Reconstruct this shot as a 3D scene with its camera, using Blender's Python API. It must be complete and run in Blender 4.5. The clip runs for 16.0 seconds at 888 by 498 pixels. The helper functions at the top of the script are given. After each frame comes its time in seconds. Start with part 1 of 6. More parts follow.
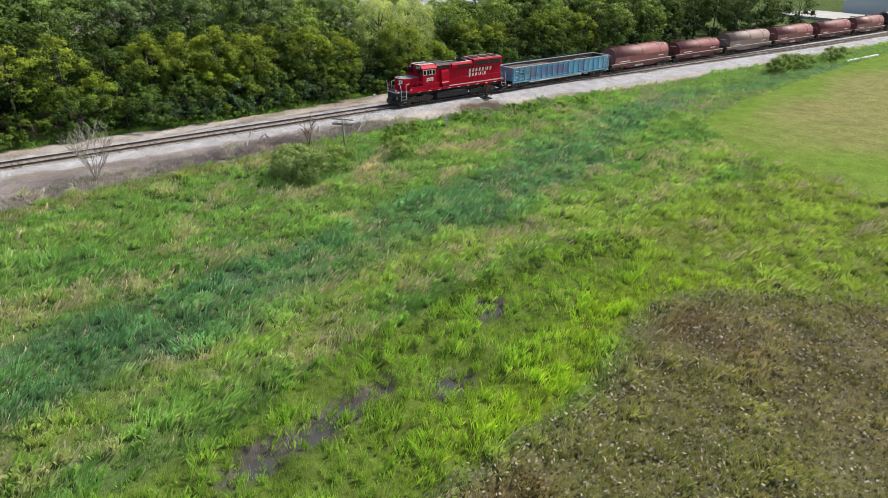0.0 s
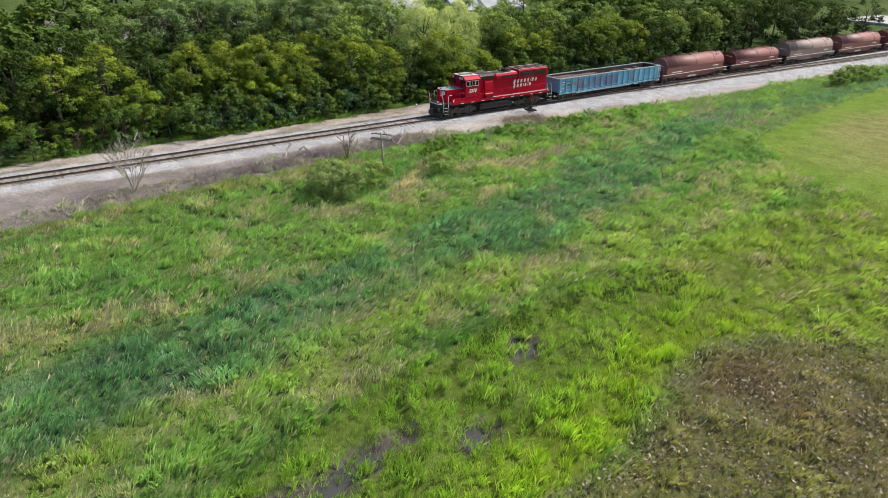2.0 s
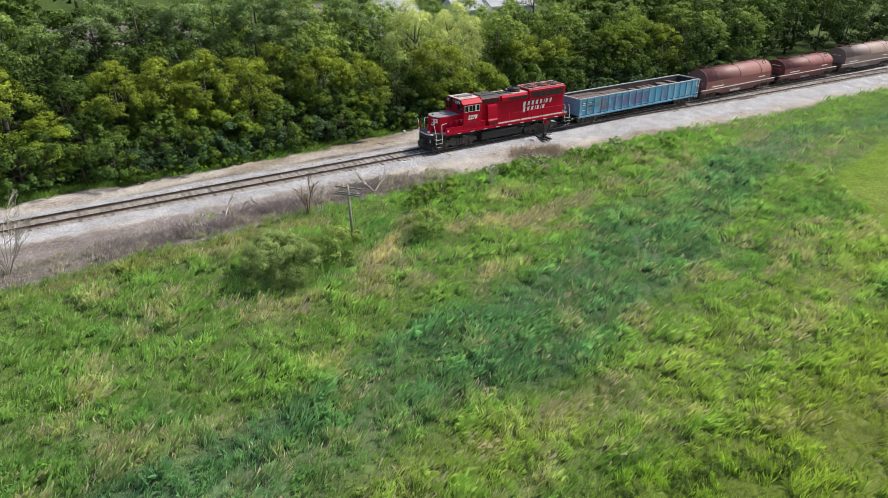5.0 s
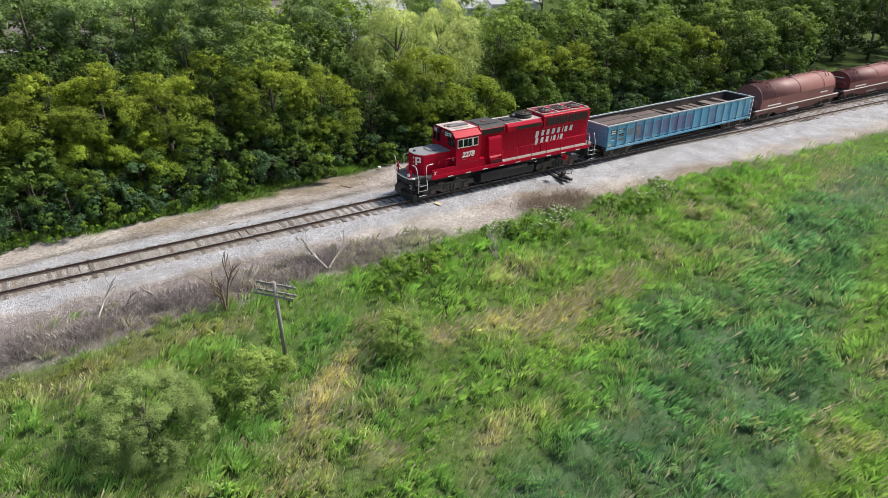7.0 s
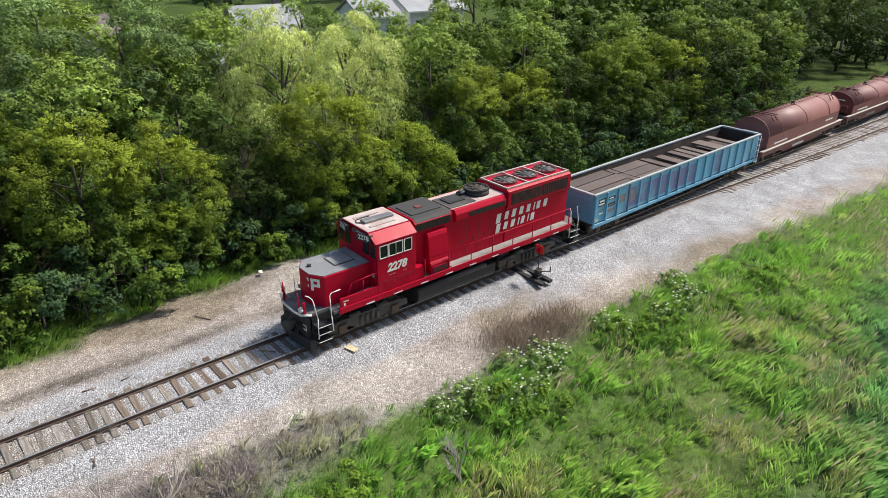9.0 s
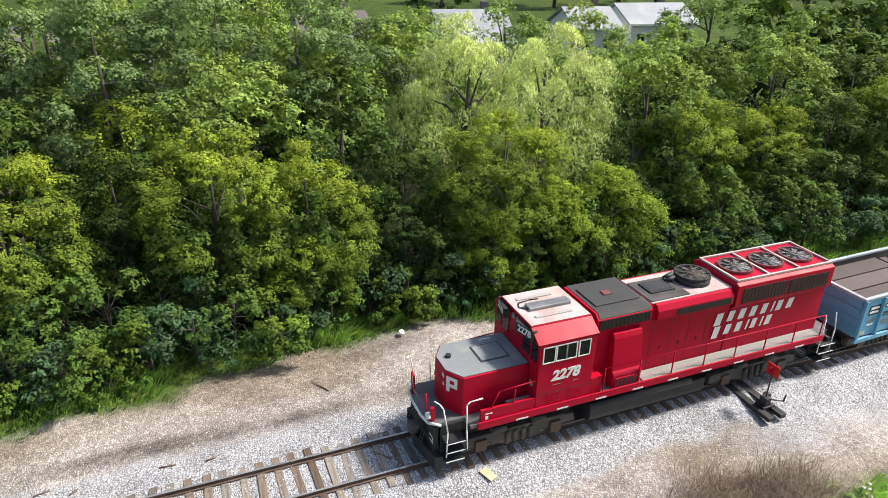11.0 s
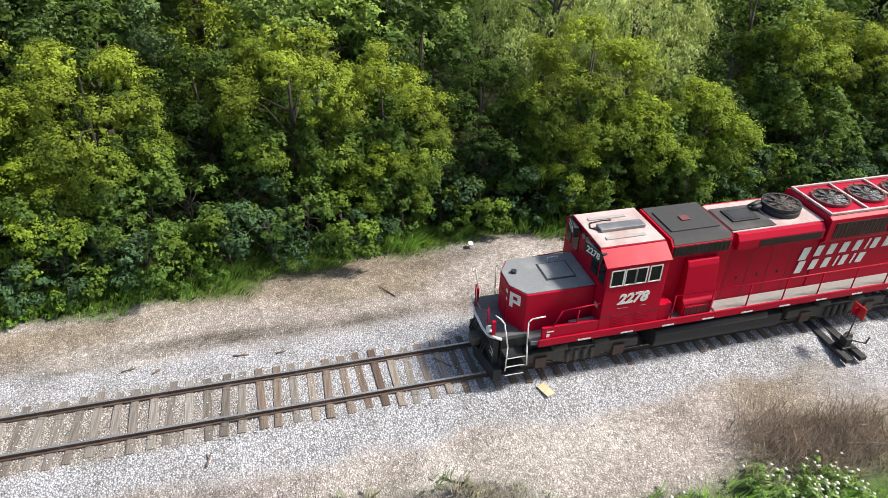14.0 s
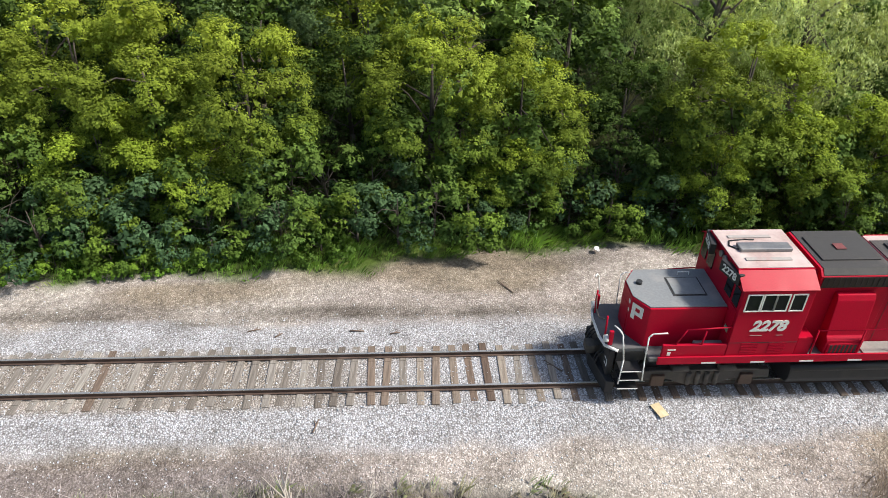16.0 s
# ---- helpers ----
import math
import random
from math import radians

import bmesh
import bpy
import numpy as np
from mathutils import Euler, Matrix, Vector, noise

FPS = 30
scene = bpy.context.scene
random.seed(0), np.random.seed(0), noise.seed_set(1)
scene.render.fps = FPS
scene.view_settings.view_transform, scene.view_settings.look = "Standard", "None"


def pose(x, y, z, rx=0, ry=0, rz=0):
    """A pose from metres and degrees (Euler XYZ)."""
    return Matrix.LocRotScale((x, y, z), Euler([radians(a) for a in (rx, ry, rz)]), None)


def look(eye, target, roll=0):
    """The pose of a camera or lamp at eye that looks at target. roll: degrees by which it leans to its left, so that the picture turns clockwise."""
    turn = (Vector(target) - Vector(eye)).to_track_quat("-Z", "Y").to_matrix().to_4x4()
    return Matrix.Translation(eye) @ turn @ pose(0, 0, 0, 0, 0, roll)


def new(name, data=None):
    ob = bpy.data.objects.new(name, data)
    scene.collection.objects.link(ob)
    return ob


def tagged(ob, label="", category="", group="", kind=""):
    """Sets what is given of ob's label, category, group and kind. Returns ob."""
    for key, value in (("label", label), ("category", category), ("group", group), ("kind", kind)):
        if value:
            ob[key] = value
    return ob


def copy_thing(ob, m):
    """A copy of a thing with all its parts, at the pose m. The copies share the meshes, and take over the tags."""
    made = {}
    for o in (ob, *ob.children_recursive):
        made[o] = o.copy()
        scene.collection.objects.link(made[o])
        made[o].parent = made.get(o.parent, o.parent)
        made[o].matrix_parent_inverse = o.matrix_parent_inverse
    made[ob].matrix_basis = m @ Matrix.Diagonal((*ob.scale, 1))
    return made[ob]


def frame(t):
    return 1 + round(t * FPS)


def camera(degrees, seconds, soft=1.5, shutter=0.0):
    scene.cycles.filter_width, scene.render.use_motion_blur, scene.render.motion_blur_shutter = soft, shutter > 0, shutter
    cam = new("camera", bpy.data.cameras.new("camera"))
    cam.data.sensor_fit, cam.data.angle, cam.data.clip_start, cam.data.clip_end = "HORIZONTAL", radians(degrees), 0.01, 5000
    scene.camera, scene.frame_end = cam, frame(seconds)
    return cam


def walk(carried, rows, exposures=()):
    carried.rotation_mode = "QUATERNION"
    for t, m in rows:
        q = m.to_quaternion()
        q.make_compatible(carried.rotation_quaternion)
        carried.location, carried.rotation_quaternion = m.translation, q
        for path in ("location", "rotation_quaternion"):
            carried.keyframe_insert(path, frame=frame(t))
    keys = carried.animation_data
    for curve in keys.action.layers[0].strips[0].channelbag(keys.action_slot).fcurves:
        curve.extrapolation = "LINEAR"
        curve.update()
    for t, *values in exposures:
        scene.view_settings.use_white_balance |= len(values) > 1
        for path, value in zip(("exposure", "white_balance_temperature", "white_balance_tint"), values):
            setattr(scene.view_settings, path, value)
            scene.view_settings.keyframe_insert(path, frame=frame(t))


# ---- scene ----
cam = camera(66.3, 16.0, soft=0.8)
PATH = [
    (0.0, look((-42.577, -66.648, 17.909), (-41.472, -65.203, 17.079), 0.6)),
    (0.5, look((-42.306, -67.054, 18.133), (-41.303, -65.537, 17.300), 0.6)),
    (1.0, look((-42.143, -66.979, 18.433), (-41.142, -65.463, 17.598), 0.6)),
    (1.5, look((-41.594, -66.298, 18.726), (-40.594, -64.781, 17.891), 0.5)),
    (2.0, look((-40.759, -65.088, 19.043), (-39.760, -63.572, 18.205), 0.6)),
    (2.5, look((-39.517, -63.229, 19.130), (-38.517, -61.714, 18.291), 0.5)),
    (3.0, look((-38.044, -61.148, 19.226), (-37.043, -59.635, 18.385), 0.7)),
    (5.5, look((-28.299, -48.803, 18.596), (-27.324, -47.282, 17.738), 0.2)),
    (6.0, look((-25.809, -45.204, 18.599), (-24.831, -43.686, 17.739), 0.4)),
    (6.5, look((-23.371, -41.537, 18.075), (-22.386, -40.024, 17.213), 0.5)),
    (7.0, look((-20.786, -38.044, 17.081), (-19.803, -36.531, 16.218), 0.5)),
    (7.5, look((-18.247, -34.180, 16.126), (-17.254, -32.672, 15.266), 0.6)),
    (8.0, look((-15.623, -30.536, 15.947), (-14.613, -29.039, 15.088), 0.5)),
    (8.5, look((-12.886, -26.265, 16.079), (-11.733, -24.877, 15.216), 0.7)),
    (9.0, look((-10.277, -22.531, 15.971), (-9.112, -21.150, 15.114), 0.7)),
    (9.5, look((-8.284, -19.828, 15.842), (-7.112, -18.449, 14.991), 0.6)),
    (10.0, look((-7.078, -17.571, 15.430), (-6.148, -16.017, 14.583), 1.1)),
    (10.2, look((-6.539, -17.066, 15.353), (-5.665, -15.480, 14.504), 1.2)),
    (12.5, look((-5.133, -15.761, 15.281), (-4.652, -14.029, 14.403), 1.3)),
    (13.0, look((-5.183, -15.825, 15.284), (-4.712, -14.149, 14.300), 1.5)),
    (13.5, look((-5.210, -15.857, 15.247), (-4.749, -14.230, 14.180), 1.5)),
    (14.0, look((-5.172, -15.890, 15.270), (-4.718, -14.275, 14.182), 1.4)),
    (14.5, look((-5.029, -15.780, 15.228), (-4.790, -14.125, 14.130), 1.0)),
    (15.0, look((-4.951, -15.656, 15.159), (-4.772, -13.998, 14.055), 0.9)),
    (15.5, look((-4.964, -15.663, 15.101), (-4.876, -13.998, 13.997), 0.8)),
    (16.0, look((-5.097, -15.746, 15.056), (-5.002, -14.079, 13.955), 1.1)),
]
walk(cam, PATH, [(0, 0.44), (5.5, 0.44), (9.5, 0.44), (10.2, 0.55), (12.4, 0.9), (13.2, 0.68), (14.0, 0.62), (16.0, 0.52)])

# ---- light ----
SUN_AZ, SUN_EL = radians(-9), radians(50)
world = bpy.data.worlds.new("sky")
scene.world = world
world.use_nodes = True
wn = world.node_tree.nodes
sky = wn.new("ShaderNodeTexSky")
sky.sky_type = "NISHITA"
sky.sun_disc = False
sky.sun_elevation = SUN_EL
sky.sun_rotation = radians(90) - SUN_AZ
sky.air_density, sky.dust_density = 1.3, 2.5
wn["Background"].inputs["Strength"].default_value = 0.11
world.node_tree.links.new(sky.outputs[0], wn["Background"].inputs["Color"])
sun_data = bpy.data.lights.new("sun", "SUN")
sun_data.energy, sun_data.angle, sun_data.color = 4.4, radians(7.0), (1.0, 0.95, 0.86)
sun = new("sun", sun_data)
sun.matrix_world = look((math.cos(SUN_AZ) * math.cos(SUN_EL) * 90, math.sin(SUN_AZ) * math.cos(SUN_EL) * 90, math.sin(SUN_EL) * 90), (0, 0, 0))


# ---- materials ----
def nodes_of(name):
    m = bpy.data.materials.new(name)
    m.use_nodes = True
    return m, m.node_tree.nodes, m.node_tree.links, m.node_tree.nodes["Principled BSDF"]


def noise_node(n, l, scale, detail=4.0, coord="Object"):
    tc = n.new("ShaderNodeTexCoord")
    t = n.new("ShaderNodeTexNoise")
    t.inputs["Scale"].default_value, t.inputs["Detail"].default_value = scale, detail
    l.new(tc.outputs[coord], t.inputs["Vector"])
    return t


def ramp_node(n, l, source, stops):
    r = n.new("ShaderNodeValToRGB")
    el = r.color_ramp.elements
    while len(el) < len(stops):
        el.new(0.5)
    for e, (p, c) in zip(el, stops):
        e.position, e.color = p, (*c, 1)
    l.new(source, r.inputs["Fac"])
    return r


def mix_node(n, l, kind, fac, a, b):
    m = n.new("ShaderNodeMix")
    m.data_type, m.blend_type = "RGBA", kind
    for socket, value in ((m.inputs["Factor"], fac), (m.inputs["A"], a), (m.inputs["B"], b)):
        if hasattr(value, "links"):
            l.new(value, socket)
        else:
            socket.default_value = value
    return m.outputs["Result"]


def painted(name, base, worn, rough=0.45, metal=0.0, grain=18.0, stain=1.3, wear=0.45, bump=0.15, spread=0.0):
    """A surface with fine grain and broad stains between two colours; spread varies it from piece to piece."""
    m, n, l, p = nodes_of(name)
    big = noise_node(n, l, stain, 6)
    fine = noise_node(n, l, grain, 5)
    dark = tuple(c * 0.82 for c in base)
    lo = ramp_node(n, l, fine.outputs["Fac"], [(0.3, dark), (0.7, base)])
    mask = ramp_node(n, l, big.outputs["Fac"], [(1 - wear, (0, 0, 0)), (min(1, 1.28 - wear), (1, 1, 1))])
    col = mix_node(n, l, "MIX", mask.outputs["Color"], lo.outputs["Color"], (*worn, 1))
    if spread:
        info = n.new("ShaderNodeObjectInfo")
        v = ramp_node(n, l, info.outputs["Random"], [(0, (1 - spread,) * 3), (1, (1 + spread,) * 3)])
        col = mix_node(n, l, "MULTIPLY", 1.0, col, v.outputs["Color"])
    l.new(col, p.inputs["Base Color"])
    rr = ramp_node(n, l, big.outputs["Fac"], [(0.2, (max(0, rough - 0.1),) * 3), (0.8, (min(1, rough + 0.15),) * 3)])
    l.new(rr.outputs["Color"], p.inputs["Roughness"])
    p.inputs["Metallic"].default_value = metal
    if bump:
        b = n.new("ShaderNodeBump")
        b.inputs["Strength"].default_value, b.inputs["Distance"].default_value = bump, 0.02
        l.new(fine.outputs["Fac"], b.inputs["Height"])
        l.new(b.outputs["Normal"], p.inputs["Normal"])
    return m


def leafy(name, through_light=0.35, gloss=0.25, rough=0.55, glow=(1.3, 1.25, 0.6)):
    """Leaves and blades: their own tint, partly lit through."""
    m, n, l, p = nodes_of(name)
    a = n.new("ShaderNodeAttribute")
    a.attribute_name = "tint"
    l.new(a.outputs["Color"], p.inputs["Base Color"])
    p.inputs["Roughness"].default_value = rough
    p.inputs["Specular IOR Level"].default_value = gloss
    t = n.new("ShaderNodeBsdfTranslucent")
    warm = mix_node(n, l, "MULTIPLY", 1.0, a.outputs["Color"], (*glow, 1))
    l.new(warm, t.inputs["Color"])
    mixer = n.new("ShaderNodeMixShader")
    mixer.inputs["Fac"].default_value = through_light
    l.new(p.outputs[0], mixer.inputs[1])
    l.new(t.outputs[0], mixer.inputs[2])
    l.new(mixer.outputs[0], n["Material Output"].inputs["Surface"])
    return m


def ground_material():
    """Soil and gravel: the tint of the stretch, broken by stones where it is gravel."""
    m, n, l, p = nodes_of("ground")
    a = n.new("ShaderNodeAttribute")
    a.attribute_name = "tint"
    s = n.new("ShaderNodeAttribute")
    s.attribute_name = "stone"
    tc = n.new("ShaderNodeTexCoord")
    cell = n.new("ShaderNodeTexVoronoi")
    cell.inputs["Scale"].default_value = 19.0
    l.new(tc.outputs["Object"], cell.inputs["Vector"])
    hue = ramp_node(n, l, cell.outputs["Color"], [(0.0, (0.55, 0.53, 0.52)), (0.35, (0.85, 0.82, 0.8)), (0.7, (1.1, 1.1, 1.12)), (1.0, (1.55, 1.55, 1.6))])
    edge = ramp_node(n, l, cell.outputs["Distance"], [(0.25, (1, 1, 1)), (0.75, (0.45, 0.43, 0.42))])
    stones = mix_node(n, l, "MULTIPLY", 1.0, hue.outputs["Color"], edge.outputs["Color"])
    dirt = noise_node(n, l, 5.0, 8)
    dirt_col = ramp_node(n, l, dirt.outputs["Fac"], [(0.25, (0.55, 0.55, 0.55)), (0.75, (1.35, 1.35, 1.35))])
    broad = noise_node(n, l, 0.7, 6)
    broad_col = ramp_node(n, l, broad.outputs["Fac"], [(0.3, (0.78, 0.77, 0.75)), (0.7, (1.16, 1.16, 1.16))])
    grit = n.new("ShaderNodeTexVoronoi")
    grit.inputs["Scale"].default_value = 24.0
    l.new(tc.outputs["Object"], grit.inputs["Vector"])
    chip = ramp_node(n, l, grit.outputs["Color"], [(0.0, (0.62, 0.59, 0.57)), (0.45, (0.92, 0.90, 0.88)), (0.70, (1.08, 1.07, 1.07)), (0.84, (1.55, 1.56, 1.60))])
    chip_edge = ramp_node(n, l, grit.outputs["Distance"], [(0.3, (1, 1, 1)), (0.8, (0.72, 0.7, 0.68))])
    gritty = mix_node(n, l, "MULTIPLY", 1.0, chip.outputs["Color"], chip_edge.outputs["Color"])
    gritty = mix_node(n, l, "MULTIPLY", 0.8, gritty, dirt_col.outputs["Color"])
    plain = n.new("ShaderNodeMath")
    plain.operation, plain.use_clamp = "MULTIPLY", True
    plain.inputs[1].default_value = 2.5
    l.new(s.outputs["Fac"], plain.inputs[0])
    detail = mix_node(n, l, "MIX", plain.outputs[0], dirt_col.outputs["Color"], gritty)
    full = n.new("ShaderNodeMapRange")
    full.inputs["From Min"].default_value, full.inputs["From Max"].default_value = 0.45, 0.95
    l.new(s.outputs["Fac"], full.inputs["Value"])
    detail = mix_node(n, l, "MIX", full.outputs["Result"], detail, stones)
    c = mix_node(n, l, "MULTIPLY", 1.0, a.outputs["Color"], detail)
    c = mix_node(n, l, "MULTIPLY", 1.0, c, broad_col.outputs["Color"])
    l.new(c, p.inputs["Base Color"])
    p.inputs["Roughness"].default_value = 0.95
    p.inputs["Specular IOR Level"].default_value = 0.08
    b = n.new("ShaderNodeBump")
    b.inputs["Strength"].default_value, b.inputs["Distance"].default_value = 0.7, 0.05
    inv = n.new("ShaderNodeMath")
    inv.operation = "SUBTRACT"
    inv.inputs[0].default_value = 1.0
    l.new(cell.outputs["Distance"], inv.inputs[1])
    l.new(inv.outputs[0], b.inputs["Height"])
    l.new(b.outputs["Normal"], p.inputs["Normal"])
    return m


def tie_material(name, tones):
    """Weathered wooden sleepers, brown to grey from piece to piece, with grain along them."""
    m, n, l, p = nodes_of(name)
    info = n.new("ShaderNodeObjectInfo")
    base = ramp_node(n, l, info.outputs["Random"], list(zip((0.0, 0.35, 0.7, 1.0), tones)))
    tc = n.new("ShaderNodeTexCoord")
    mp = n.new("ShaderNodeMapping")
    mp.inputs["Scale"].default_value = (30, 1.5, 30)
    l.new(tc.outputs["Object"], mp.inputs["Vector"])
    g = n.new("ShaderNodeTexNoise")
    g.inputs["Scale"].default_value, g.inputs["Detail"].default_value = 1.0, 5
    l.new(mp.outputs["Vector"], g.inputs["Vector"])
    streak = ramp_node(n, l, g.outputs["Fac"], [(0.3, (0.6, 0.58, 0.55)), (0.7, (1.25, 1.25, 1.25))])
    c = mix_node(n, l, "MULTIPLY", 1.0, base.outputs["Color"], streak.outputs["Color"])
    l.new(c, p.inputs["Base Color"])
    p.inputs["Roughness"].default_value = 0.9
    b = n.new("ShaderNodeBump")
    b.inputs["Strength"].default_value, b.inputs["Distance"].default_value = 0.5, 0.02
    l.new(g.outputs["Fac"], b.inputs["Height"])
    l.new(b.outputs["Normal"], p.inputs["Normal"])
    return m


def glass_material(name, col):
    m, n, l, p = nodes_of(name)
    p.inputs["Base Color"].default_value = (*col, 1)
    p.inputs["Roughness"].default_value = 0.08
    p.inputs["Specular IOR Level"].default_value = 0.35
    return m


GROUND = ground_material()
LEAF = leafy("leaf", 0.24, 0.12, 0.7)
GRASS = leafy("grass_blade", 0.42, 0.3, 0.55, (1.15, 1.15, 0.75))
STRAW = leafy("dry_stalk", 0.3, 0.15, 0.75, (1.05, 1.0, 0.95))
TIE = tie_material("tie_wood", [(0.09, 0.06, 0.045), (0.15, 0.11, 0.085), (0.20, 0.165, 0.135), (0.27, 0.235, 0.20)])
OLDTIE = tie_material("silvered_tie_wood", [(0.11, 0.092, 0.078), (0.17, 0.15, 0.132), (0.22, 0.2, 0.18), (0.27, 0.25, 0.225)])
RAILSTEEL = painted("rail_steel", (0.10, 0.065, 0.05), (0.17, 0.12, 0.10), 0.6, 0.35, 20, 2, 0.5)
RAILHEAD = painted("rail_head", (0.52, 0.50, 0.48), (0.58, 0.56, 0.54), 0.28, 0.75, 25, 1.5, 0.5, 0.05)
RED = painted("red_paint", (0.42, 0.004, 0.026), (0.31, 0.006, 0.022), 0.38, 0, 30, 0.9, 0.42, 0.03)
RED.node_tree.nodes["Principled BSDF"].inputs["Specular IOR Level"].default_value = 0.14
ROOFPINK = painted("dusty_roof_paint", (0.42, 0.31, 0.29), (0.50, 0.42, 0.40), 0.6, 0, 12, 1.4, 0.6, 0.06)
BLACK = painted("black_paint", (0.018, 0.018, 0.02), (0.05, 0.045, 0.042), 0.55, 0, 22, 1.2, 0.45, 0.1)
SOOT = painted("sooty_roof", (0.035, 0.033, 0.033), (0.10, 0.085, 0.08), 0.7, 0, 16, 1.0, 0.5, 0.12)
GRIME = painted("running_gear_grime", (0.075, 0.065, 0.058), (0.16, 0.13, 0.105), 0.75, 0.1, 14, 2.0, 0.5, 0.3)
DECKGREY = painted("grey_deck_paint", (0.20, 0.21, 0.22), (0.28, 0.27, 0.26), 0.65, 0, 14, 1.5, 0.5, 0.1)
DECKDARK = painted("worn_walkway_paint", (0.10, 0.10, 0.105), (0.19, 0.175, 0.165), 0.7, 0, 14, 1.5, 0.5, 0.1)
WALKDUST = painted("walkway_dust", (0.25, 0.235, 0.22), (0.33, 0.30, 0.28), 0.75, 0, 10, 1.2, 0.45, 0.08)
SILLDUST = painted("dusty_sill", (0.36, 0.33, 0.31), (0.42, 0.16, 0.14), 0.7, 0, 10, 1.2, 0.4, 0.08)
WHITE = painted("white_paint", (0.78, 0.77, 0.75), (0.6, 0.57, 0.54), 0.5, 0, 18, 2.0, 0.35, 0.03)
MESH = painted("dark_grille", (0.02, 0.012, 0.013), (0.05, 0.02, 0.022), 0.6, 0.2, 40, 3, 0.4, 0.3)
STEELGREY = painted("bare_steel", (0.22, 0.22, 0.23), (0.34, 0.33, 0.32), 0.45, 0.6, 20, 2, 0.5, 0.1)
BLUE = painted("faded_blue_paint", (0.11, 0.33, 0.50), (0.24, 0.40, 0.49), 0.6, 0, 10, 0.55, 0.5, 0.1)
BLUEDARK = painted("blue_paint_with_old_paint", (0.13, 0.15, 0.28), (0.13, 0.36, 0.50), 0.6, 0, 8, 0.8, 0.5, 0.1)
RIM = painted("worn_rim", (0.34, 0.38, 0.40), (0.20, 0.28, 0.33), 0.6, 0, 10, 1.2, 0.45, 0.1)
RUSTDARK = painted("rusted_inside", (0.045, 0.035, 0.033), (0.11, 0.07, 0.055), 0.85, 0, 8, 0.8, 0.5, 0.2)
PLATEWOOD = painted("stacked_steel_plate", (0.10, 0.072, 0.064), (0.16, 0.125, 0.11), 0.75, 0.1, 7, 0.6, 0.5, 0.15, 0.25)
COILRED = painted("oxide_red_cover", (0.20, 0.068, 0.062), (0.36, 0.245, 0.23), 0.6, 0, 9, 0.45, 0.42, 0.08)
COILDARK = painted("dark_oxide_paint", (0.155, 0.036, 0.036), (0.25, 0.105, 0.095), 0.6, 0, 9, 0.7, 0.45, 0.08)
COILGREY = painted("dusty_grey_cover", (0.22, 0.15, 0.135), (0.34, 0.27, 0.245), 0.6, 0, 8, 0.5, 0.5, 0.08)
TANKBLACK = painted("tank_black", (0.02, 0.02, 0.022), (0.06, 0.055, 0.05), 0.5, 0, 10, 0.6, 0.4, 0.05)
BARK = painted("bark", (0.075, 0.06, 0.048), (0.13, 0.112, 0.095), 0.9, 0, 12, 2, 0.5, 0.5)
DEADWOOD = painted("bare_grey_wood", (0.34, 0.30, 0.26), (0.46, 0.43, 0.40), 0.85, 0, 12, 2, 0.5, 0.3)
SNAGWOOD = painted("brown_dead_wood", (0.17, 0.12, 0.09), (0.26, 0.2, 0.16), 0.9, 0, 12, 2, 0.5, 0.4)
POLEWOOD = painted("weathered_pole", (0.24, 0.22, 0.20), (0.33, 0.31, 0.29), 0.85, 0, 14, 2, 0.5, 0.3)
SIDING = painted("white_siding", (0.68, 0.69, 0.70), (0.58, 0.59, 0.60), 0.6, 0, 5, 0.5, 0.4, 0.05)
SIDINGTAN = painted("tan_siding", (0.42, 0.36, 0.30), (0.5, 0.45, 0.4), 0.7, 0, 5, 0.5, 0.4, 0.05)
ROOFMETAL = painted("grey_roof", (0.27, 0.28, 0.30), (0.34, 0.35, 0.36), 0.5, 0.1, 4, 0.4, 0.5, 0.05)
SHINGLE = painted("brown_shingle", (0.115, 0.098, 0.09), (0.165, 0.145, 0.13), 0.85, 0, 8, 0.6, 0.5, 0.2)
CARD = painted("yellowed_card", (0.50, 0.41, 0.25), (0.58, 0.50, 0.36), 0.8, 0, 10, 3, 0.5, 0.05)
WATER = glass_material("pond_water", (0.055, 0.052, 0.050))
PANE = glass_material("dark_glass", (0.012, 0.014, 0.016))


# ---- building helpers ----
def box(bm, x0, y0, z0, x1, y1, z1, bevel=0.0):
    vs = [bm.verts.new((x, y, z)) for x in (x0, x1) for y in (y0, y1) for z in (z0, z1)]
    fs = [bm.faces.new([vs[i] for i in q]) for q in ((0, 1, 3, 2), (4, 6, 7, 5), (0, 4, 5, 1), (2, 3, 7, 6), (0, 2, 6, 4), (1, 5, 7, 3))]
    if bevel:
        es = {e for f in fs for e in f.edges}
        bmesh.ops.bevel(bm, geom=list(es), offset=bevel, segments=2, affect="EDGES", profile=0.6)


